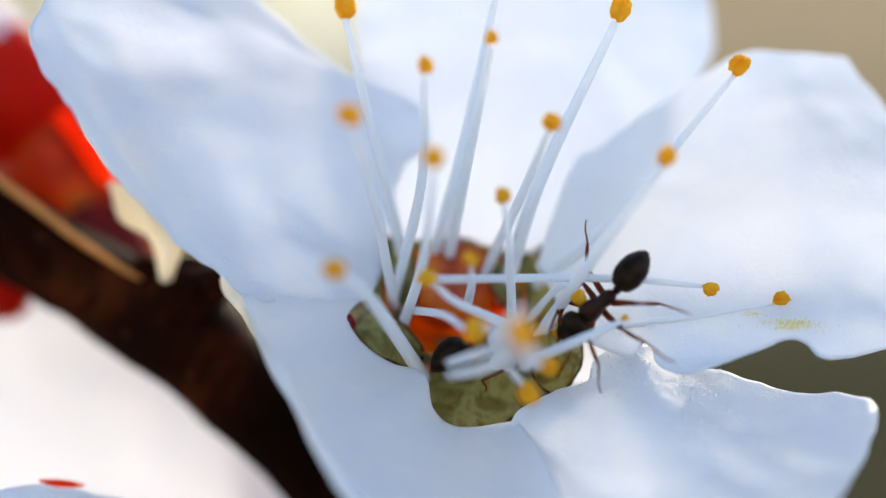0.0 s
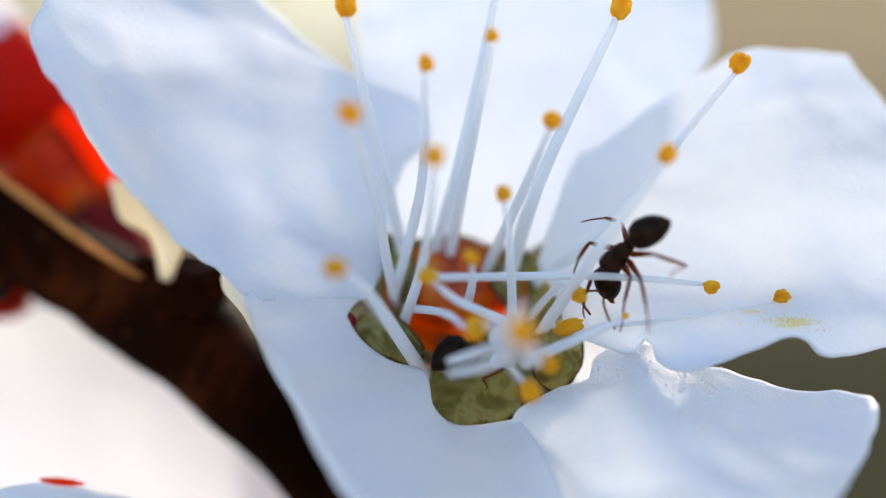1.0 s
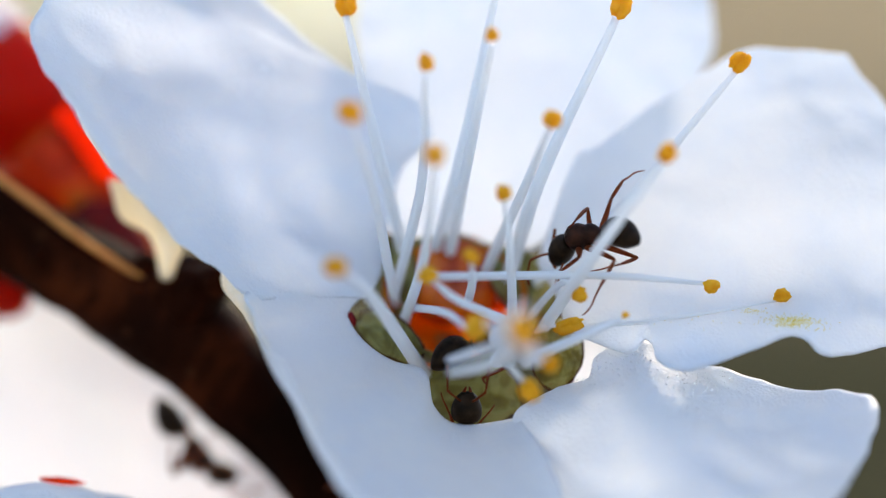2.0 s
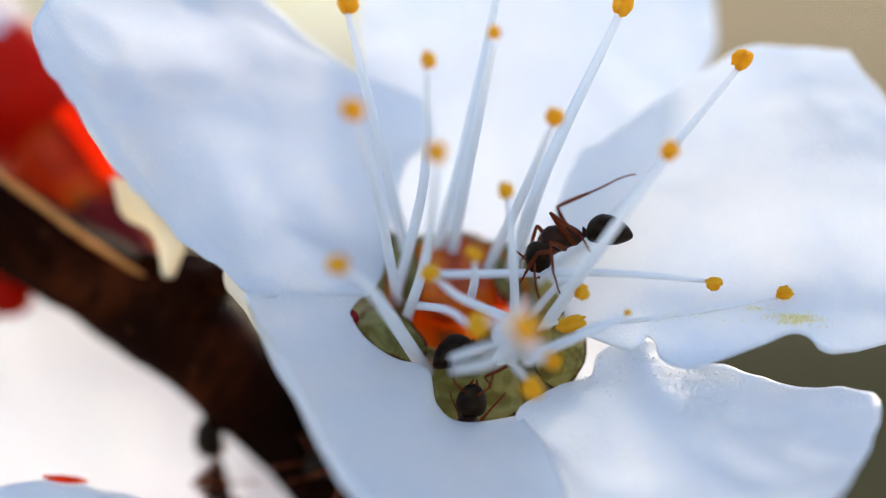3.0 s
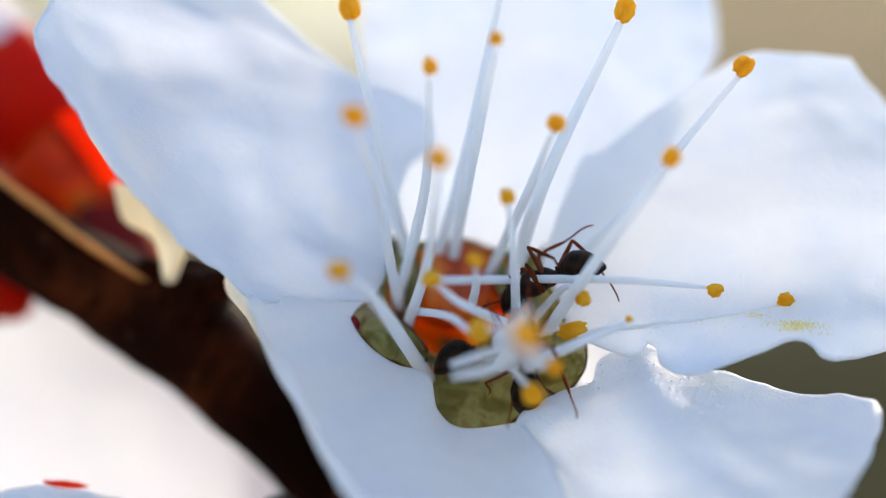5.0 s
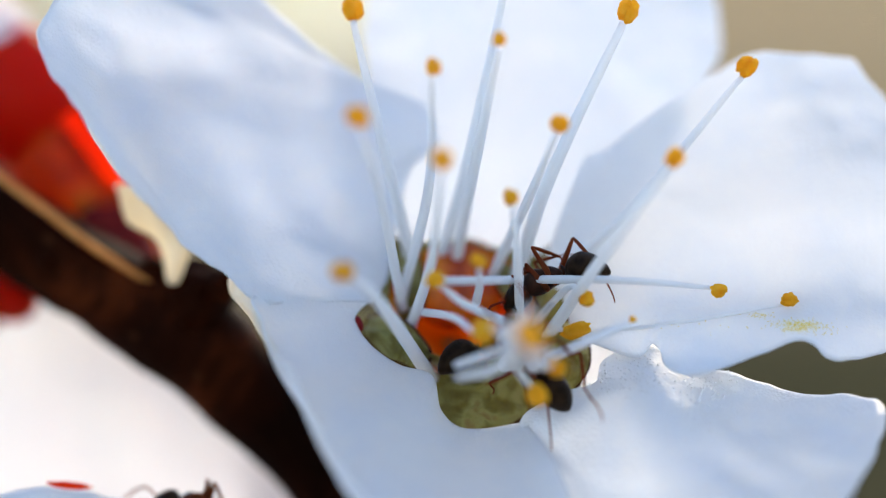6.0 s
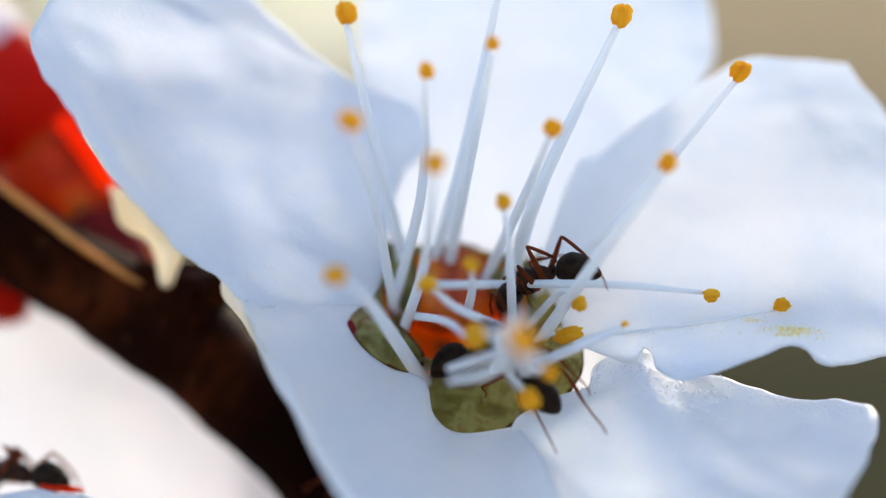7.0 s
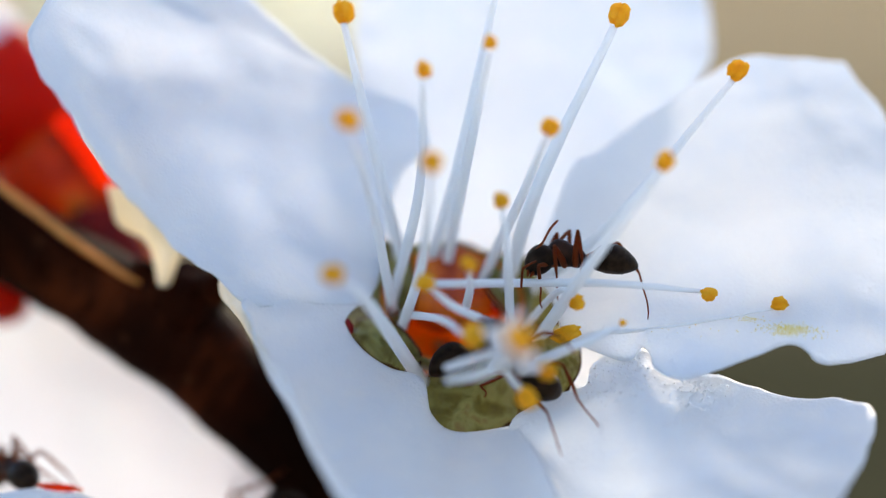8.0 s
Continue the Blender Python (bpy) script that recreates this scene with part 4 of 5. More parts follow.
def between(rows, t):
    """Straight between timed rows of (t, value...)."""
    if t <= rows[0][0]:
        return rows[0][1:]
    for a, b in zip(rows, rows[1:]):
        if a[0] <= t <= b[0]:
            f = (t - a[0]) / (b[0] - a[0])
            f = f if b[0] - a[0] < 0.6 else f * f * (3 - 2 * f)
            return [p * (1 - f) + q * f for p, q in zip(a[1:], b[1:])]
    return rows[-1][1:]


GA_HE = 140.0  # from the middle of the abdomen to the middle of the head, in the ant's units
PETIOLE = Vector((-43, 0, -6))
SPAN = (NECK - PETIOLE).length
HEAD_LENGTH, GASTER_LENGTH, SCAPE, FLAGELLUM = 54.0, 84.0, 38.0, 48.0


def lean(start, x, z, length, side):
    """The way (mm) from start towards x, z whose depth makes up the piece's true length."""
    dx, dz = x - start.x, z - start.z
    flat = math.hypot(dx, dz)
    if flat >= length:
        return Vector((dx, 0, dz)) * (length / flat)
    return Vector((dx, side * math.sqrt(length * length - flat * flat), dz)).normalized() * length


def plain_body(rows):
    """rows: t, abdomen (mm), head (mm), back direction. Gives poses of the thorax, true to the ant's length."""
    timed = [(r[0], Vector(r[1]), Vector(r[2]), Vector(r[3])) for r in rows]

    def at(t):
        g, h, up = between(timed, t)
        return frame_of((h - g).normalized(), up, g.lerp(h, 82 / GA_HE) * M), None, None
    return at


def jointed_body(rows):
    """rows: t, then neck, waist, snout and tail (x, z in mm), depth of the thorax (mm), the sides to which
    thorax, head and abdomen lean in depth, back direction. Gives the thorax pose and the head and abdomen poses on it."""
    timed = [(r[0], *[Vector(p) for p in r[1:5]], r[5], Vector(r[6]), Vector(r[7])) for r in rows]
    level = Matrix.Rotation(math.atan2(NECK.z - PETIOLE.z, NECK.x - PETIOLE.x), 4, "Y")

    def at(t):
        neck, waist, snout, tail, depth, sides, up = between(timed, t)
        mid = neck.lerp(waist, 0.5)
        v = lean(Vector((neck.x, 0, neck.y)), waist.x, waist.y, SPAN * K, sides.x)
        m = frame_of(-v, up, (0, 0, 0)) @ level
        centre = Vector((mid.x, depth, mid.y)) * M
        m.translation = centre - m.to_3x3() @ ((NECK + PETIOLE) * 0.5 * K * M)
        inv = m.inverted()
        back = m.to_3x3().col[2]
        n = m @ (NECK * K * M) / M
        h = lean(n, snout.x, snout.y, HEAD_LENGTH * K, sides.y)
        head = inv @ frame_of(h, back, n * M)
        w = m @ (PETIOLE * K * M) / M
        g = lean(w, tail.x, tail.y, GASTER_LENGTH * K, sides.z)
        turn = (inv.to_3x3() @ frame_of(-g, back, (0, 0, 0)).to_3x3()).to_4x4()
        joint = Matrix.Translation(PETIOLE * K * M)
        return m, head, joint @ turn @ joint.inverted()
    return at


def placed(held, t):
    """Where the joints of a posed limb lie at t and how far that pose holds, or none outside its time."""
    held = [h for h in held if h[1][0][0] - 0.15 < t < h[1][-1][0] + 0.15] if isinstance(held, list) else [held] if held else []
    if not held or not held[0][1][0][0] - 0.15 < t < held[0][1][-1][0] + 0.15:
        return None, 0.0
    sides, rows = held[0]
    if isinstance(sides, list):
        sides = between([(r[0], Vector(r[1])) for r in sides], t)[0]
    first, last = rows[0][0], rows[-1][0]
    w = min(1.0, 1 - max(0, first - t) / 0.15, 1 - max(0, t - last) / 0.15)
    return list(zip(between([(r[0], *[Vector(p) for p in r[1:]]) for r in rows], t), sides)), w


def toward(a, b, w):
    return (a.normalized() * (1 - w) + b.normalized() * w).normalized()


def move_ant(ant, pieces, at, step, held=None, feelers=1.0, seed=0.0, tuck=1.0, nod=35.0):
    """Keys the body, the head, and the legs in a walking rhythm that follows the way gone.
    held: limb -> (sides its pieces lean to in depth, timed places (x, z in mm) of knee, ankle and toe); nod: degrees by which a plain head hangs."""
    held = held or {}
    times = [round(k * step, 3) for k in range(round(8.0 / step) + 1)]
    poses = [(t, *at(t)) for t in times]
    walk(ant, [(t, m) for t, m, _h, _g in poses])
    way, last = seed, None
    keyed = {k: [] for k in pieces if k == "head" or k.split()[0] in ("femur", "tibia", "tarsus") or k[:5] in ("scape", "flage")}
    if poses[0][3] is not None:
        walk(pieces["gaster"], [(t, g) for t, _m, _h, g in poses])
    unit = K * M
    for t, m, head, _g in poses:
        if last is not None:
            turn = (m.to_3x3().col[0] - last.to_3x3().col[0]).length
            way += ((m.translation - last.translation).length / unit + 30 * turn) / 70 * 2 * math.pi
        last = m
        back = m.to_3x3().inverted()
        if head is None:
            head = Matrix.Translation(NECK * unit) @ Matrix.Rotation(radians(nod + 4 * math.sin(t * 3.3 * feelers + seed)), 4, "Y")
        tilt = head.to_3x3()
        keyed["head"].append((t, head))
        for s in (1, -1):
            sw = 0.25 * math.sin(t * 5.1 * feelers + s + seed)
            d1 = tilt @ Vector((0.62 + 0.2 * sw, 0.62 * s, 0.45 + 0.3 * sw)).normalized()
            d2 = (tilt @ Vector((0.92, 0.12 * s + 0.25 * sw, -0.2 + 0.4 * sw))).normalized()
            root = head @ (Vector((40, 9 * s, 10)) * unit)
            goal, w = placed(held.get("feeler %d" % s), t)
            if goal:
                p = m @ root / M
                (e1, s1), (e2, s2) = goal
                v1 = lean(p, e1.x, e1.y, SCAPE * K, s1)
                d1, d2 = toward(d1, back @ v1, w), toward(d2, back @ lean(p + v1, e2.x, e2.y, FLAGELLUM * K, s2), w)
            keyed["scape%d" % s].append((t, frame_of(d1, (0, 0, 1), root)))
            keyed["flagellum%d" % s].append((t, frame_of(d2, (0, 0, 1), root + d1 * SCAPE * unit)))
            for i, leg in enumerate(("front", "middle", "hind")):
                x, y, z = [q * tuck for q in STAND[leg]]
                ph = way + math.pi * ((i + (s > 0)) % 2)
                foot = Vector((x + 15 * math.sin(ph), y * s, z + 9 * max(0, math.cos(ph))))
                key = "%s %d" % (leg, s)
                hip = Vector((HIPS[leg][0], HIPS[leg][1] * s, HIPS[leg][2]))
                knee, ankle, toe, side = reach(hip, foot, Vector((0.25 - 0.25 * i, 0.25 * s, 1)), LENGTHS[leg])
                goal, w = placed(held.get(key), t)
                if goal:
                    p, joint = m @ (hip * unit) / M, hip
                    made = []
                    for (g, lean_to), length, free in zip(goal, LENGTHS[leg], (knee - hip, ankle - knee, toe - ankle)):
                        v = lean(p, g.x, g.y, length * K, lean_to)
                        p = p + v
                        joint = joint + toward(free, back @ v, w) * length
                        made.append(joint)
                    knee, ankle, toe = made
                    bent = (knee - hip).normalized() - (ankle - knee).normalized()
                    side = bent if bent.length > 0.05 else side
                keyed["femur " + key].append((t, frame_of(knee - hip, side, hip * unit)))
                keyed["tibia " + key].append((t, frame_of(ankle - knee, side, knee * unit)))
                keyed["tarsus " + key].append((t, frame_of(toe - ankle, side, ankle * unit)))
    for k, r in keyed.items():
        walk(pieces[k], r)


ANT_LABEL = "small blackish-brown ant with reddish legs"


def motions():
    # the ant among the stamens of the broad petal
    a, p = build_ant(ANT_LABEL + ", climbing among the stamens")
    rows = [
        (0, (4.4, -2.12), (5.58, -1.2), (3.74, -2.84), (6.55, 0.08), -0.9, (1, -1, 1), (0.1, -1, 0.2)),
        (0.2, (4.64, -1.83), (5.67, -0.78), (4.07, -2.67), (6.46, 0.58), -0.9, (1, -1, 1), (0.1, -1, 0.2)),
        (0.5, (5.33, -1.93), (5.93, -0.67), (4.96, -3.16), (6.23, 0.74), -0.9, (-1, 1, 1), (0.1, -1, 0.2)),
        (0.8, (5.37, -1.14), (5.97, -0.27), (4.85, -2.42), (6.83, 1.15), -0.8, (-1, 1, 1), (0.1, -1, 0.3)),
        (1, (5.25, -0.61), (5.97, 0.23), (5.21, -1.8), (7.11, 0.87), -0.7, (-1, 1, -1), (0.15, -0.8, 0.55)),
        (1.2, (5.04, -0.76), (5.68, 0.2), (4.79, -1.88), (6.43, 0.7), -0.5, (-1, 1, -1), (0.3, -0.7, 0.65)),
        (1.4, (5.4, -0.2), (5.6, 0.38), (5.06, -1.06), (6.09, 1.01), -0.2, (-1, 1, -1), (0.4, -0.4, 0.8)),
        (1.5, (5.33, -0.2), (5.68, 0.29), (5.26, -0.79), (6.27, 0.87), -0.1, (-1, 1, -1), (0.5, -0.35, 0.8)),
        (1.7, (4.46, 0.28), (5.5, 0.55), (4.09, -0.27), (6.23, 0.15), 0, (-1, 1, -1), (0.2, -0.35, 0.85)),
        (2.2, (3.7, 0.19), (4.97, 0.48), (3.16, -0.48), (6.14, 0.26), 0.35, (-1, 1, -1), (-0.1, -0.3, 0.9)),
        (2.8, (3.15, 0.07), (4.56, 0.43), (2.7, -0.67), (5.97, 0.36), 0.5, (-1, -1, -1), (-0.2, -0.25, 0.9)),
        (3, (3.1, 0.06), (4.51, 0.4), (2.83, -0.84), (5.96, 0.35), 0.5, (-1, -1, -1), (-0.2, -0.25, 0.9)),
        (3.5, (3.17, -0.4), (4.45, 0.17), (2.77, -1.27), (5.79, 0.46), 0.55, (-1, 1, -1), (-0.3, -0.25, 0.9)),
        (4, (2.77, -0.89), (4.04, -0.02), (2.41, -1.7), (5.31, 0.52), 0.6, (-1, 1, -1), (-0.35, -0.3, 0.9)),
        (4.5, (2.53, -1.21), (3.71, -0.52), (1.84, -1.72), (5.06, -0.33), 0.6, (-1, 1, -1), (-0.35, -0.3, 0.9)),
        (4.7, (2.46, -1.22), (3.63, -0.66), (1.79, -1.8), (5.04, -0.4), 0.6, (-1, 1, -1), (-0.3, -0.3, 0.9)),
        (5.8, (2.47, -1.18), (3.7, -0.6), (1.76, -1.83), (5.08, -0.6), 0.6, (-1, 1, -1), (-0.3, -0.3, 0.9)),
        (7.1, (2.39, -0.98), (3.62, -0.43), (1.76, -1.65), (5.02, -0.52), 0.6, (-1, 1, -1), (-0.3, -0.3, 0.9)),
        (7.3, (2.43, -0.95), (3.69, -0.45), (1.83, -1.58), (5.09, -0.52), 0.6, (-1, 1, -1), (-0.3, -0.3, 0.9)),
        (7.5, (2.69, -0.55), (4.05, -0.48), (2.19, -1.06), (5.48, -0.57), 0.6, (-1, 1, -1), (-0.1, -0.3, 0.9)),
        (7.7, (3.0, -0.42), (4.35, -0.23), (2.46, -0.92), (5.8, -0.32), 0.6, (-1, 1, -1), (0, -0.3, 0.9)),
        (8, (3.44, 0.11), (4.8, -0.18), (2.84, -0.42), (6.34, -0.3), 0.55, (-1, -1, -1), (0.05, -0.3, 0.95)),
    ]
    legs = {
        'hind -1': ([(4.4, (1, -1, 1)), (4.8, (1, -1, -1))], [(0, (4.59, -0.5), (4.6, 0.26), (4.55, 0.91)), (0.5, (4.97, -0.18), (4.67, 0.51), (4.58, 0.92)), (0.8, (5.37, 0.07), (4.9, 0.66), (4.51, 0.94)), (1, (5.71, 0.83), (5.15, 0.99), (4.51, 0.9)),
            (1.2, (5.57, 0.74), (5.08, 0.9), (4.54, 0.94)), (1.5, (6.18, 1.52), (5.46, 1.55), (4.43, 0.83)), (1.7, (5.72, 1.63), (5.93, 2.21), (6.44, 2.53)), (2.8, (3.82, 1.37), (4.69, 1.84), (6.0, 2.51)),
            (3, (3.59, 1.25), (4.67, 1.72), (6.14, 2.39)), (3.5, (3.67, 1.0), (4.72, 1.64), (6.13, 2.36)), (4, (3.72, 1.14), (4.72, 1.66), (6.14, 2.4)), (4.4, (3.86, 1.31), (4.82, 1.62), (6.06, 2.38)),
            (4.5, (3.82, 0.77), (4.54, 0.73), (5.17, 0.55)), (4.6, (4.14, 0.62), (4.89, 0.32), (6.29, -0.55)), (4.7, (4.13, 0.57), (4.7, -0.26), (5.61, -1.52)), (5.8, (3.96, 0.58), (4.5, -0.23), (5.35, -1.68)),
            (6.9, (4.05, 0.72), (4.65, -0.12), (5.56, -1.49)), (7.1, (3.56, 0.74), (4.37, 0.29), (5.0, -0.46)), (7.2, (4.08, 0.77), (4.87, 0.5), (5.74, -0.02)), (7.4, (4.98, 0.3), (5.16, -0.73), (5.26, -2.05)),
            (7.5, (5.29, 0.25), (5.43, -0.69), (5.44, -1.95)), (7.7, (5.86, 0.3), (6.11, -0.73), (6.73, -1.94)), (8, (6.09, 0.67), (6.36, -0.57), (6.69, -1.98))]),
        'hind 1': ((-1, 1, -1), [(0, (6.27, -1.65), (6.9, -1.67), (7.75, -1.96)), (0.5, (6.42, -0.74), (7.18, -0.4), (8.17, -0.21)), (0.8, (6.62, -0.06), (7.34, -0.33), (8.12, -0.69)), (1, (6.57, -0.16), (7.66, -0.52), (7.06, -0.78)),
            (1.2, (6.89, 0.38), (6.94, 0.02), (6.35, -0.34)), (1.5, (7.3, -0.27), (6.27, -0.43), (5.55, -0.65)), (1.7, (7.11, -0.7), (5.99, -0.66), (4.6, -0.84)), (2.8, (3.53, 0.98), (4.47, 0.2), (4.77, -0.43)),
            (3, (3.33, 1.05), (4.36, 0.28), (4.72, -0.48)), (3.5, (3.25, 0.77), (4.21, 0.1), (4.71, -0.5)), (4, (3.0, 0.61), (3.85, -0.16), (4.3, -1.07)), (4.5, (2.58, 0.15), (3.42, -0.23), (3.82, -1.08)),
            (6, (2.6, 0.17), (3.52, -0.14), (4.1, -1.13)), (7.1, (2.67, 0.33), (3.56, -0.01), (4.19, -1.1)), (7.5, (3.1, 0.46), (3.75, -0.08), (4.21, -1.16)), (8, (4.35, 0.81), (4.52, -0.21), (4.2, -1.39))]),
        'middle 1': ([(1.7, (-1, -1, -1)), (2.3, (-1, 1, 1))], [(0, (5.69, -2.48), (6.41, -2.9), (7.24, -3.53)), (0.5, (6.46, -1.89), (6.86, -2.65), (7.25, -3.52)), (0.8, (6.31, -1.14), (6.76, -2.35), (7.18, -3.47)), (1, (6.21, -0.92), (6.39, -1.79), (6.43, -2.6)),
            (1.2, (6.02, -1.06), (5.72, -1.28), (5.35, -1.88)), (1.5, (6.27, -0.4), (5.64, -0.88), (4.94, -1.7)), (1.7, (5.93, -0.5), (5.5, -1.02), (4.96, -1.8)), (2.8, (3.24, 0.29), (3.38, -0.76), (3.56, -1.61)),
            (3, (3.32, 0.1), (3.42, -0.9), (3.73, -1.71)), (3.5, (3.16, 0.1), (3.45, -0.89), (3.88, -1.61)), (4, (2.77, -0.16), (3.31, -0.8), (3.9, -1.37)), (4.5, (2.56, -0.39), (3.1, -0.9), (3.64, -1.26)),
            (6, (2.41, -0.37), (2.64, -0.95), (2.8, -1.77)), (7.1, (2.38, -0.29), (2.66, -0.83), (2.8, -1.64)), (7.5, (2.97, 0.06), (2.72, -0.7), (2.73, -1.42)), (8, (3.61, 0.33), (3.69, -0.58), (3.76, -1.61))]),
        'middle -1': ((1, -1, 1), [(0, (4.48, -1.02), (4.06, -1.36), (3.7, -1.87)), (0.5, (4.49, -0.81), (4.07, -1.12), (3.75, -1.57)), (0.8, (4.69, -0.27), (4.31, -0.69), (4.0, -1.05)), (1, (4.53, 0.23), (4.26, -0.34), (4.13, -0.92)),
            (1.2, (4.09, 0.31), (3.96, -0.27), (3.86, -0.88)), (1.5, (4.74, 1.66), (4.45, 1.14), (4.3, 0.65)), (1.7, (4.92, 1.74), (4.56, 1.13), (4.22, 0.71)), (2.8, (3.11, 0.44), (2.75, -0.07), (2.48, -0.61)),
            (3.6, (3.11, 0.15), (3.83, 0.33), (4.55, 0.69)), (4, (3.31, 0.2), (4.3, 0.65), (5.57, 1.06)), (4.5, (3.04, -0.03), (3.96, 0.51), (4.85, 1.22)), (4.7, (2.99, -0.04), (3.87, 0.43), (4.92, 1.22)),
            (5.8, (2.7, -0.33), (3.29, -0.16), (3.87, -0.05)), (7.1, (2.78, -0.14), (3.38, -0.03), (3.92, 0.08)), (7.5, (3.26, 0.21), (3.71, -0.06), (4.08, -0.33)), (8, (4.14, 0.81), (3.7, 0.36), (3.52, -0.31))]),
        'front 1': ([(1.2, (-1, -1, -1)), (2.3, (-1, 1, 1))], [(0, (4.64, -2.81), (4.95, -3.62), (4.95, -4.49)), (0.5, (6.1, -1.79), (5.9, -2.69), (5.85, -4.24)), (0.8, (5.57, -1.41), (5.61, -2.5), (5.54, -3.58)), (1, (5.92, -0.88), (5.67, -1.88), (5.62, -2.69)),
            (1.2, (5.53, -1.06), (5.39, -1.43), (5.17, -1.97)), (1.5, (5.73, -0.79), (5.48, -1.28), (5.46, -1.42)), (1.7, (4.63, -0.27), (4.18, -0.54), (3.91, -1.08)), (2.8, (2.93, -0.34), (2.57, -0.97), (2.3, -1.51)),
            (3.5, (2.93, 0.16), (2.37, -0.58), (2.13, -1.21)), (4, (2.59, -0.16), (2.23, -0.89), (1.95, -1.43)), (4.5, (2.47, -0.45), (2.29, -0.99), (2.11, -1.53)), (7.1, (2.2, -0.56), (2.03, -1.01), (1.85, -1.55)),
            (7.5, (2.45, -0.52), (3.0, -1.15), (3.03, -1.69)), (8, (3.11, -0.31), (3.2, -0.94), (3.2, -1.72))]),
        'front -1': ((1, -1, 1), [(0, (3.92, -1.62), (3.69, -2.2), (3.67, -2.77)), (0.5, (4.94, -1.39), (4.72, -2.02), (4.44, -2.38)), (0.8, (4.63, -1.41), (4.27, -1.95), (4.09, -2.5)), (1, (4.75, -0.79), (4.53, -1.43), (4.44, -2.15)),
            (1.5, (4.47, -0.11), (4.29, -0.52), (4.07, -1.06)), (1.7, (4.24, -0.08), (4.13, -0.54), (3.91, -1.08)), (2.8, (2.61, -0.07), (2.39, -0.61), (2.21, -1.15))]),
        'feeler -1': ((1, -1), [(0, (3.65, -1.82), (3.38, -2.45)), (0.5, (3.97, -1.84), (3.12, -2.2)), (1, (3.99, -1.34), (4.57, -2.42)), (1.2, (3.51, -1.12), (4.0, -1.88)),
            (1.5, (4.65, -1.15), (4.11, -1.42)), (1.7, (3.91, 0.82), (3.42, -0.72)), (2.8, (2.12, -0.07), (2.03, -0.79)), (7.5, (2.27, -0.34), (1.82, -0.52)),
            (8, (3.7, 0.96), (3.65, 1.41))]),
        'feeler 1': ((-1, 1), [(7, (1.56, -1.18), (1.38, -1.81)), (7.5, (2.0, -0.52), (1.73, -1.24)), (8, (2.62, -0.4), (2.55, -0.85))]),
    }
    move_ant(a, p, jointed_body(rows), 0.1, legs, 1.0, 0.3)
    # the ant with its head in the nectar
    b, p = build_ant(ANT_LABEL + ", feeding head-down in the nectar cup")
    rows = [
        (0, (2.21, -2.79), (0.89, -3.11), (3.03, -2.86), (-0.36, -3.77), 1.2, (-1, 1, -1), (-0.3, -0.3, 0.9)),
        (4, (2.18, -2.88), (0.87, -3.21), (3.0, -2.96), (-0.39, -3.83), 1.2, (-1, 1, -1), (-0.3, -0.3, 0.9)),
        (7, (2.2, -2.74), (0.88, -3.11), (3.02, -2.81), (-0.37, -3.77), 1.2, (-1, 1, -1), (-0.3, -0.35, 0.9)),
        (8, (2.22, -2.78), (0.9, -3.14), (3.04, -2.85), (-0.35, -3.76), 1.2, (-1, 1, -1), (-0.3, -0.3, 0.9)),
    ]
    legs = {
        'middle -1': ((-1, 1, -1), [(0, (2.1, -3.71), (1.27, -4.12), (1.43, -4.45)), (4, (2.09, -3.75), (1.25, -4.18), (1.42, -4.51)), (7, (2.06, -3.72), (1.25, -4.16), (1.43, -4.44)), (8, (2.13, -3.75), (1.28, -4.15), (1.5, -4.44))]),
    }
    move_ant(b, p, jointed_body(rows), 0.4, legs, 0.6, 1.0, 0.62)
    # the ant that climbs over the lower sepal
    c, p = build_ant(ANT_LABEL + ", climbing over the green sepal")
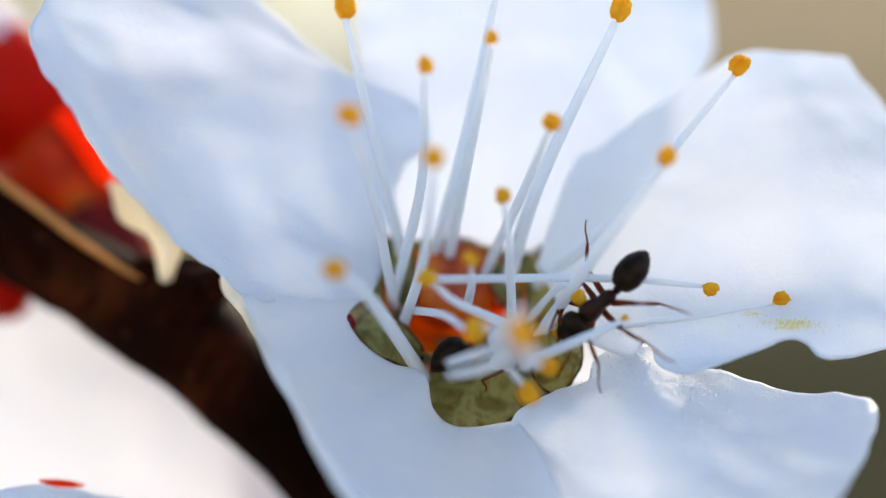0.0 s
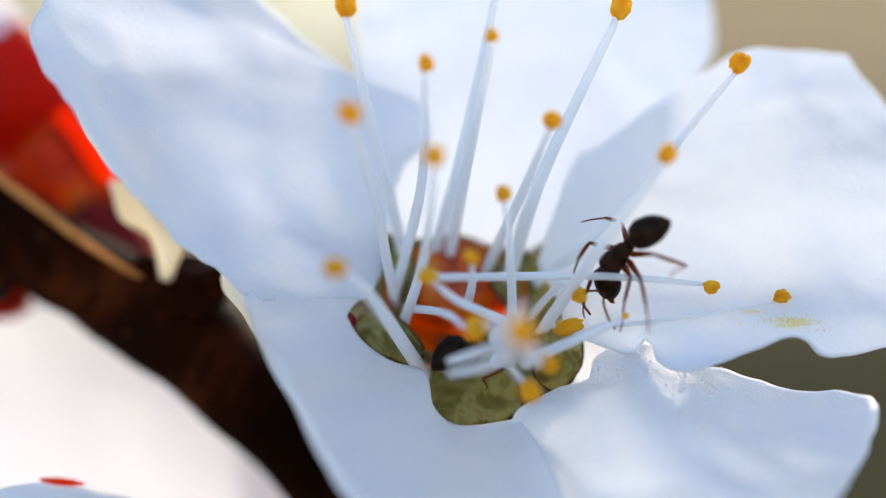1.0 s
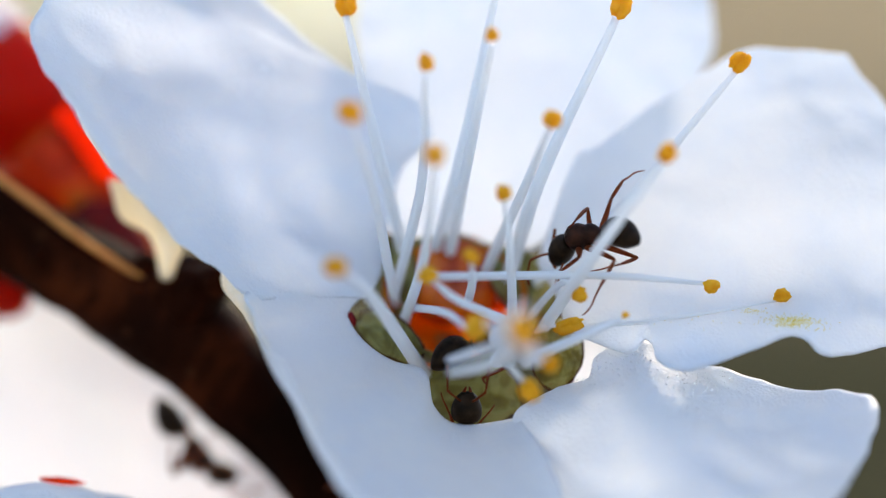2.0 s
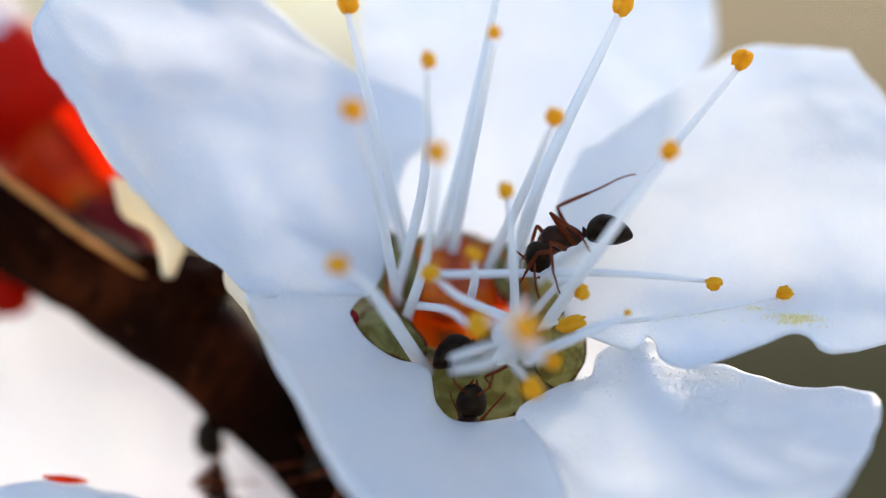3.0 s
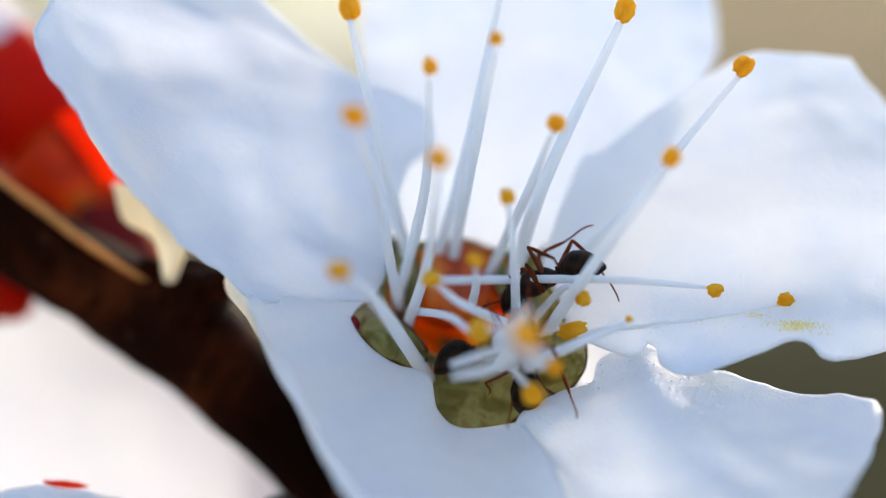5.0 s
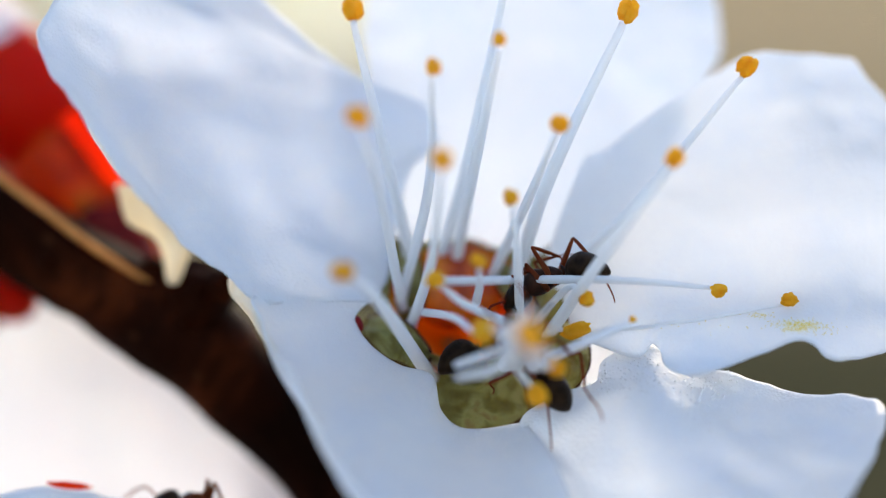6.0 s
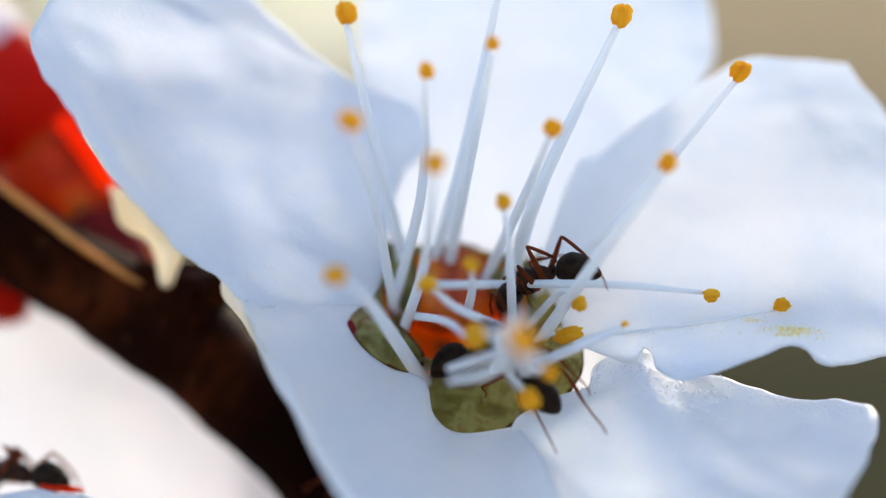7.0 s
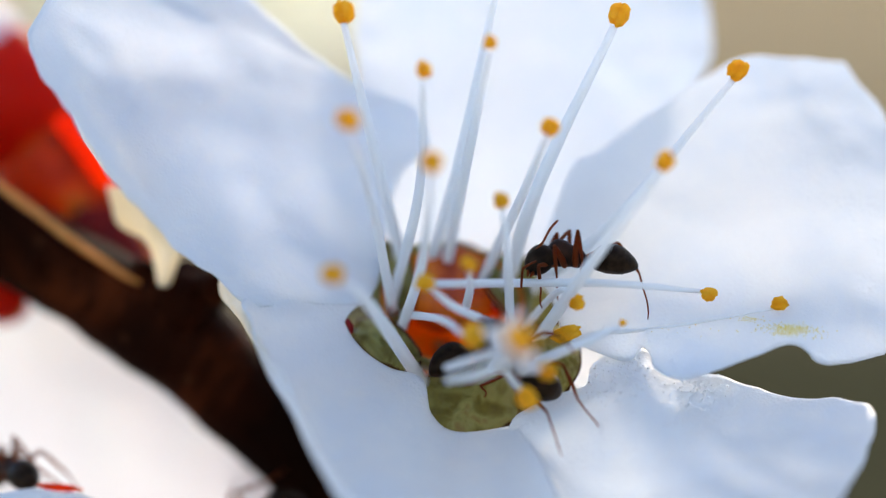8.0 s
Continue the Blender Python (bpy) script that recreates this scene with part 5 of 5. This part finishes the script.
    rows = [
        (0, (0.81, -7.43), (0.96, -8.81), (0.78, -6.52), (1.02, -10.27), 2.8, (1, -1, 1), (0, -0.95, 0.3)),
        (1.2, (0.72, -7.27), (0.81, -8.64), (0.67, -6.36), (0.89, -10.1), 2, (1, -1, 1), (0, -0.95, 0.3)),
        (1.5, (0.73, -5.61), (0.75, -6.98), (0.75, -4.67), (0.78, -8.37), 0.5, (1, -1, 1), (0, -0.95, 0.3)),
        (2.8, (0.74, -5.42), (0.49, -6.7), (0.81, -4.47), (0.4, -8.18), 0.4, (1, -1, 1), (0, -0.95, 0.3)),
        (3.1, (0.79, -5.36), (0.44, -6.65), (0.93, -4.44), (0.2, -8.1), 0.4, (1, -1, 1), (0, -0.95, 0.3)),
        (3.5, (1.94, -4.67), (0.91, -5.3), (2.57, -4.04), (-0.14, -6.07), 0.3, (1, -1, 1), (0, -0.95, 0.3)),
        (4, (2.52, -3.76), (1.7, -4.72), (2.85, -2.95), (0.54, -5.6), 0.2, (1, -1, 1), (0, -0.95, 0.3)),
        (4.5, (2.46, -2.78), (2.28, -3.95), (2.37, -2.06), (1.74, -5.38), -0.2, (1, -1, 1), (0, -0.95, 0.2)),
        (4.7, (2.52, -2.68), (2.43, -3.84), (2.25, -1.96), (2.26, -5.28), -0.5, (1, -1, 1), (0, -0.95, 0.2)),
        (5.8, (2.31, -2.82), (2.84, -3.84), (1.95, -2.02), (3.77, -5.02), -1.5, (1, -1, 1), (0.1, -0.95, 0.2)),
        (6.1, (2.26, -2.81), (2.81, -3.84), (1.86, -2.02), (3.76, -4.98), -1.5, (1, -1, 1), (0.1, -0.95, 0.2)),
        (7, (1.81, -2.86), (2.59, -3.88), (1.37, -2.1), (3.82, -5.0), -1.5, (1, -1, 1), (0.1, -0.95, 0.2)),
        (8, (1.94, -2.75), (2.64, -3.75), (1.4, -2.09), (3.82, -4.41), -1.5, (1, -1, 1), (0.1, -0.95, 0.2)),
    ]
    legs = {
        'hind -1': ((1, -1, -1), [(3.8, (2.42, -4.85), (2.48, -5.34), (2.51, -5.57)), (4, (2.52, -4.95), (2.43, -5.31), (2.39, -5.51)), (4.3, (3.06, -4.24), (3.78, -4.42), (4.5, -4.42)), (4.5, (3.37, -4.05), (3.68, -4.78), (4.31, -5.46)),
            (4.7, (3.51, -3.88), (3.84, -4.56), (4.0, -5.32)), (5.8, (4.2, -3.1), (4.24, -4.18), (4.92, -5.17)), (6, (4.33, -3.14), (4.22, -4.27), (4.85, -5.22)), (6.5, (4.11, -3.3), (4.3, -4.2), (4.84, -5.1)),
            (7, (4.1, -3.59), (4.48, -4.61), (5.33, -5.78)), (8, (4.14, -3.44), (4.36, -4.57), (5.26, -5.76))]),
        'hind 1': ((1, -1, -1), [(3.8, (1.29, -4.67), (0.75, -4.89), (0.21, -5.17)), (4, (1.22, -4.65), (0.68, -4.86), (0.15, -5.19)), (4.5, (1.47, -4.3), (1.08, -4.57), (0.72, -4.97)), (5.4, (2.63, -4.37), (2.81, -4.91), (2.72, -6.08)),
            (5.8, (2.86, -4.36), (3.06, -4.83), (3.04, -6.16)), (6, (2.87, -4.36), (3.07, -4.82), (3.2, -6.26)), (7, (2.64, -4.4), (2.96, -4.92), (3.63, -6.23)), (8, (2.89, -4.43), (3.37, -4.93), (3.82, -6.3))]),
        'middle -1': ((-1, -1, -1), [(3.8, (2.96, -3.95), (3.32, -4.04), (3.5, -4.49)), (4, (3.11, -3.72), (3.38, -3.86), (3.47, -4.29)), (4.7, (3.24, -2.95), (3.51, -3.49), (3.6, -4.03)), (6, (3.38, -2.74), (3.79, -3.24), (3.86, -3.82)),
            (7, (3.49, -2.82), (4.1, -3.64), (4.79, -4.36)), (8, (3.33, -2.37), (3.69, -2.49), (4.28, -3.1))]),
    }
    move_ant(c, p, jointed_body(rows), 0.1, legs, 0.8, 2.0, 0.9)
    # the ant that runs down the twig and on to the low petal
    d, p = build_ant(ANT_LABEL + ", running along the twig")
    rows = [
        (0, (-22.7, 7.5, 4.05), (-20.5, 7.5, 2.54), (-0.55, -0.3, -0.8)),
        (1, (-17.1, 7.5, -0.08), (-14.9, 7.5, -1.68), (-0.55, -0.3, -0.8)),
        (1.3, (-13.6, 7.2, -2.34), (-11.5, 7.2, -3.9), (-0.55, -0.3, -0.8)),
        (1.5, (-11.4, 7, -3.75), (-9.28, 7, -5.33), (-0.55, -0.3, -0.8)),
        (1.7, (-9.77, 6.8, -5.17), (-7.5, 6.8, -7.18), (-0.55, -0.3, -0.8)),
        (2.4, (-8.29, 6.6, -6.15), (-7.26, 6.6, -8.5), (-0.7, -0.4, -0.5)),
        (2.8, (-8.03, 6.4, -6.3), (-7.35, 6.4, -8.8), (-0.7, -0.5, -0.4)),
        (3.3, (-7.54, 6, -6.51), (-7.25, 6, -8.85), (-0.6, -0.7, -0.3)),
        (3.6, (-6.12, 5.6, -7.5), (-7.62, 5.6, -9.18), (-0.3, -0.8, 0.3)),
        (3.9, (-6.72, 5.3, -8.32), (-7.26, 4.8, -10), (-0.1, -0.6, 0.8)),
        (4.3, (-6.6, 5.2, -8.5), (-6.9, 4.6, -10.2), (-0.1, -0.6, 0.8)),
        (4.7, (-6.5, 5.2, -8.55), (-6.8, 4.6, -10.2), (-0.1, -0.6, 0.8)),
        (5.2, (-5.73, 3, -8.88), (-7.55, 2.6, -8.86), (0.1, -0.4, 0.9)),
        (5.8, (-6.43, 2.8, -9.13), (-8.89, 2.6, -8.39), (0.1, -0.4, 0.9)),
        (6, (-6.73, 2.8, -9.03), (-9.21, 2.6, -7.89), (0.1, -0.35, 0.9)),
        (6.2, (-7.93, 2.8, -8.65), (-10.4, 2.6, -7.35), (0.1, -0.35, 0.9)),
        (6.4, (-9.43, 2.8, -8.46), (-11.9, 2.6, -7.35), (0.1, -0.35, 0.9)),
        (6.6, (-10.1, 2.8, -8.01), (-12.8, 2.6, -7.16), (0.1, -0.35, 0.9)),
        (6.8, (-11.3, 2.8, -7.43), (-13.9, 2.6, -6.91), (0.1, -0.35, 0.9)),
        (7, (-12.7, 2.8, -7.22), (-14.7, 4.4, -7.03), (0.1, -0.35, 0.9)),
        (7.2, (-13.5, 2.8, -7.15), (-14.5, 5.1, -6.95), (0.1, -0.35, 0.9)),
        (8, (-13.5, 2.8, -7.2), (-14.5, 5.1, -7.0), (0.1, -0.35, 0.9)),
    ]
    legs = {
        "hind 1": [((-1, 1, 1), [(3.8, (-5.71, -7.54), (-5.39, -8.18), (-5.2, -8.92)), (4.7, (-5.68, -7.46), (-5.37, -8.09), (-5.18, -8.83))]),
                   ((-1, 1, -1), [(7, (-12.66, -6.4), (-11.99, -7.22), (-11.57, -7.95)), (7.2, (-12.85, -6.12), (-12.01, -7.06), (-11.46, -7.7)), (8, (-12.95, -6.3), (-12.15, -7.2), (-11.55, -7.9))])],
        "hind -1": ((-1, 1, 1), [(3.8, (-7.66, -7.49), (-7.9, -8.17), (-8.09, -8.92)), (4.7, (-7.63, -7.4), (-7.87, -8.09), (-8.06, -8.83))]),
    }
    move_ant(d, p, plain_body(rows), 0.1, legs, 1.2, 3.0, 0.85)
    # the ant at the twig's edge, under the near petal
    e, p = build_ant(ANT_LABEL + ", crossing the twig beneath the petal")
    rows = [
        (0, (1.43, 4.6, -9.57), (-0.43, 4.6, -8.46), (0.2, -0.9, 0.4)),
        (2, (-0.08, 4.4, -8.54), (-2.12, 4.4, -7.61), (0.2, -0.9, 0.4)),
        (2.8, (-2.03, 4.3, -8.22), (-4.03, 4.3, -7.11), (0.2, -0.9, 0.4)),
        (3.4, (-2.21, 4.3, -8.01), (-4.28, 4.3, -6.93), (0.2, -0.9, 0.4)),
        (3.7, (-2.24, 4.3, -8.35), (-4.27, 4.3, -7.09), (0.2, -0.9, 0.4)),
        (4.2, (-0.3, 4.3, -8.6), (-2.15, 4.3, -7.7), (0.2, -0.9, 0.4)),
        (6.6, (0.1, 4.3, -7.9), (-1.9, 4.3, -7.2), (0.2, -0.9, 0.4)),
        (7, (-1.0, 4.3, -7.2), (-3.0, 4.3, -6.9), (0.2, -0.9, 0.4)),
        (7.2, (-1.9, 4.3, -6.95), (-3.95, 4.3, -6.75), (0.2, -0.9, 0.4)),
        (7.4, (-2.6, 4.3, -7.15), (-4.6, 4.3, -7.2), (0.1, -0.9, 0.4)),
        (7.6, (-3.51, 4.3, -7.1), (-5.64, 4.3, -7.34), (0, -0.9, 0.4)),
        (7.8, (-4.07, 4.3, -7.28), (-6.3, 4.6, -7.72), (0, -0.9, 0.4)),
        (8, (-5.75, 4.6, -8.39), (-7.06, 5, -8.88), (0, -0.8, 0.5)),
    ]
    move_ant(e, p, plain_body(rows), 0.1, None, 1.0, 4.0)


motions()
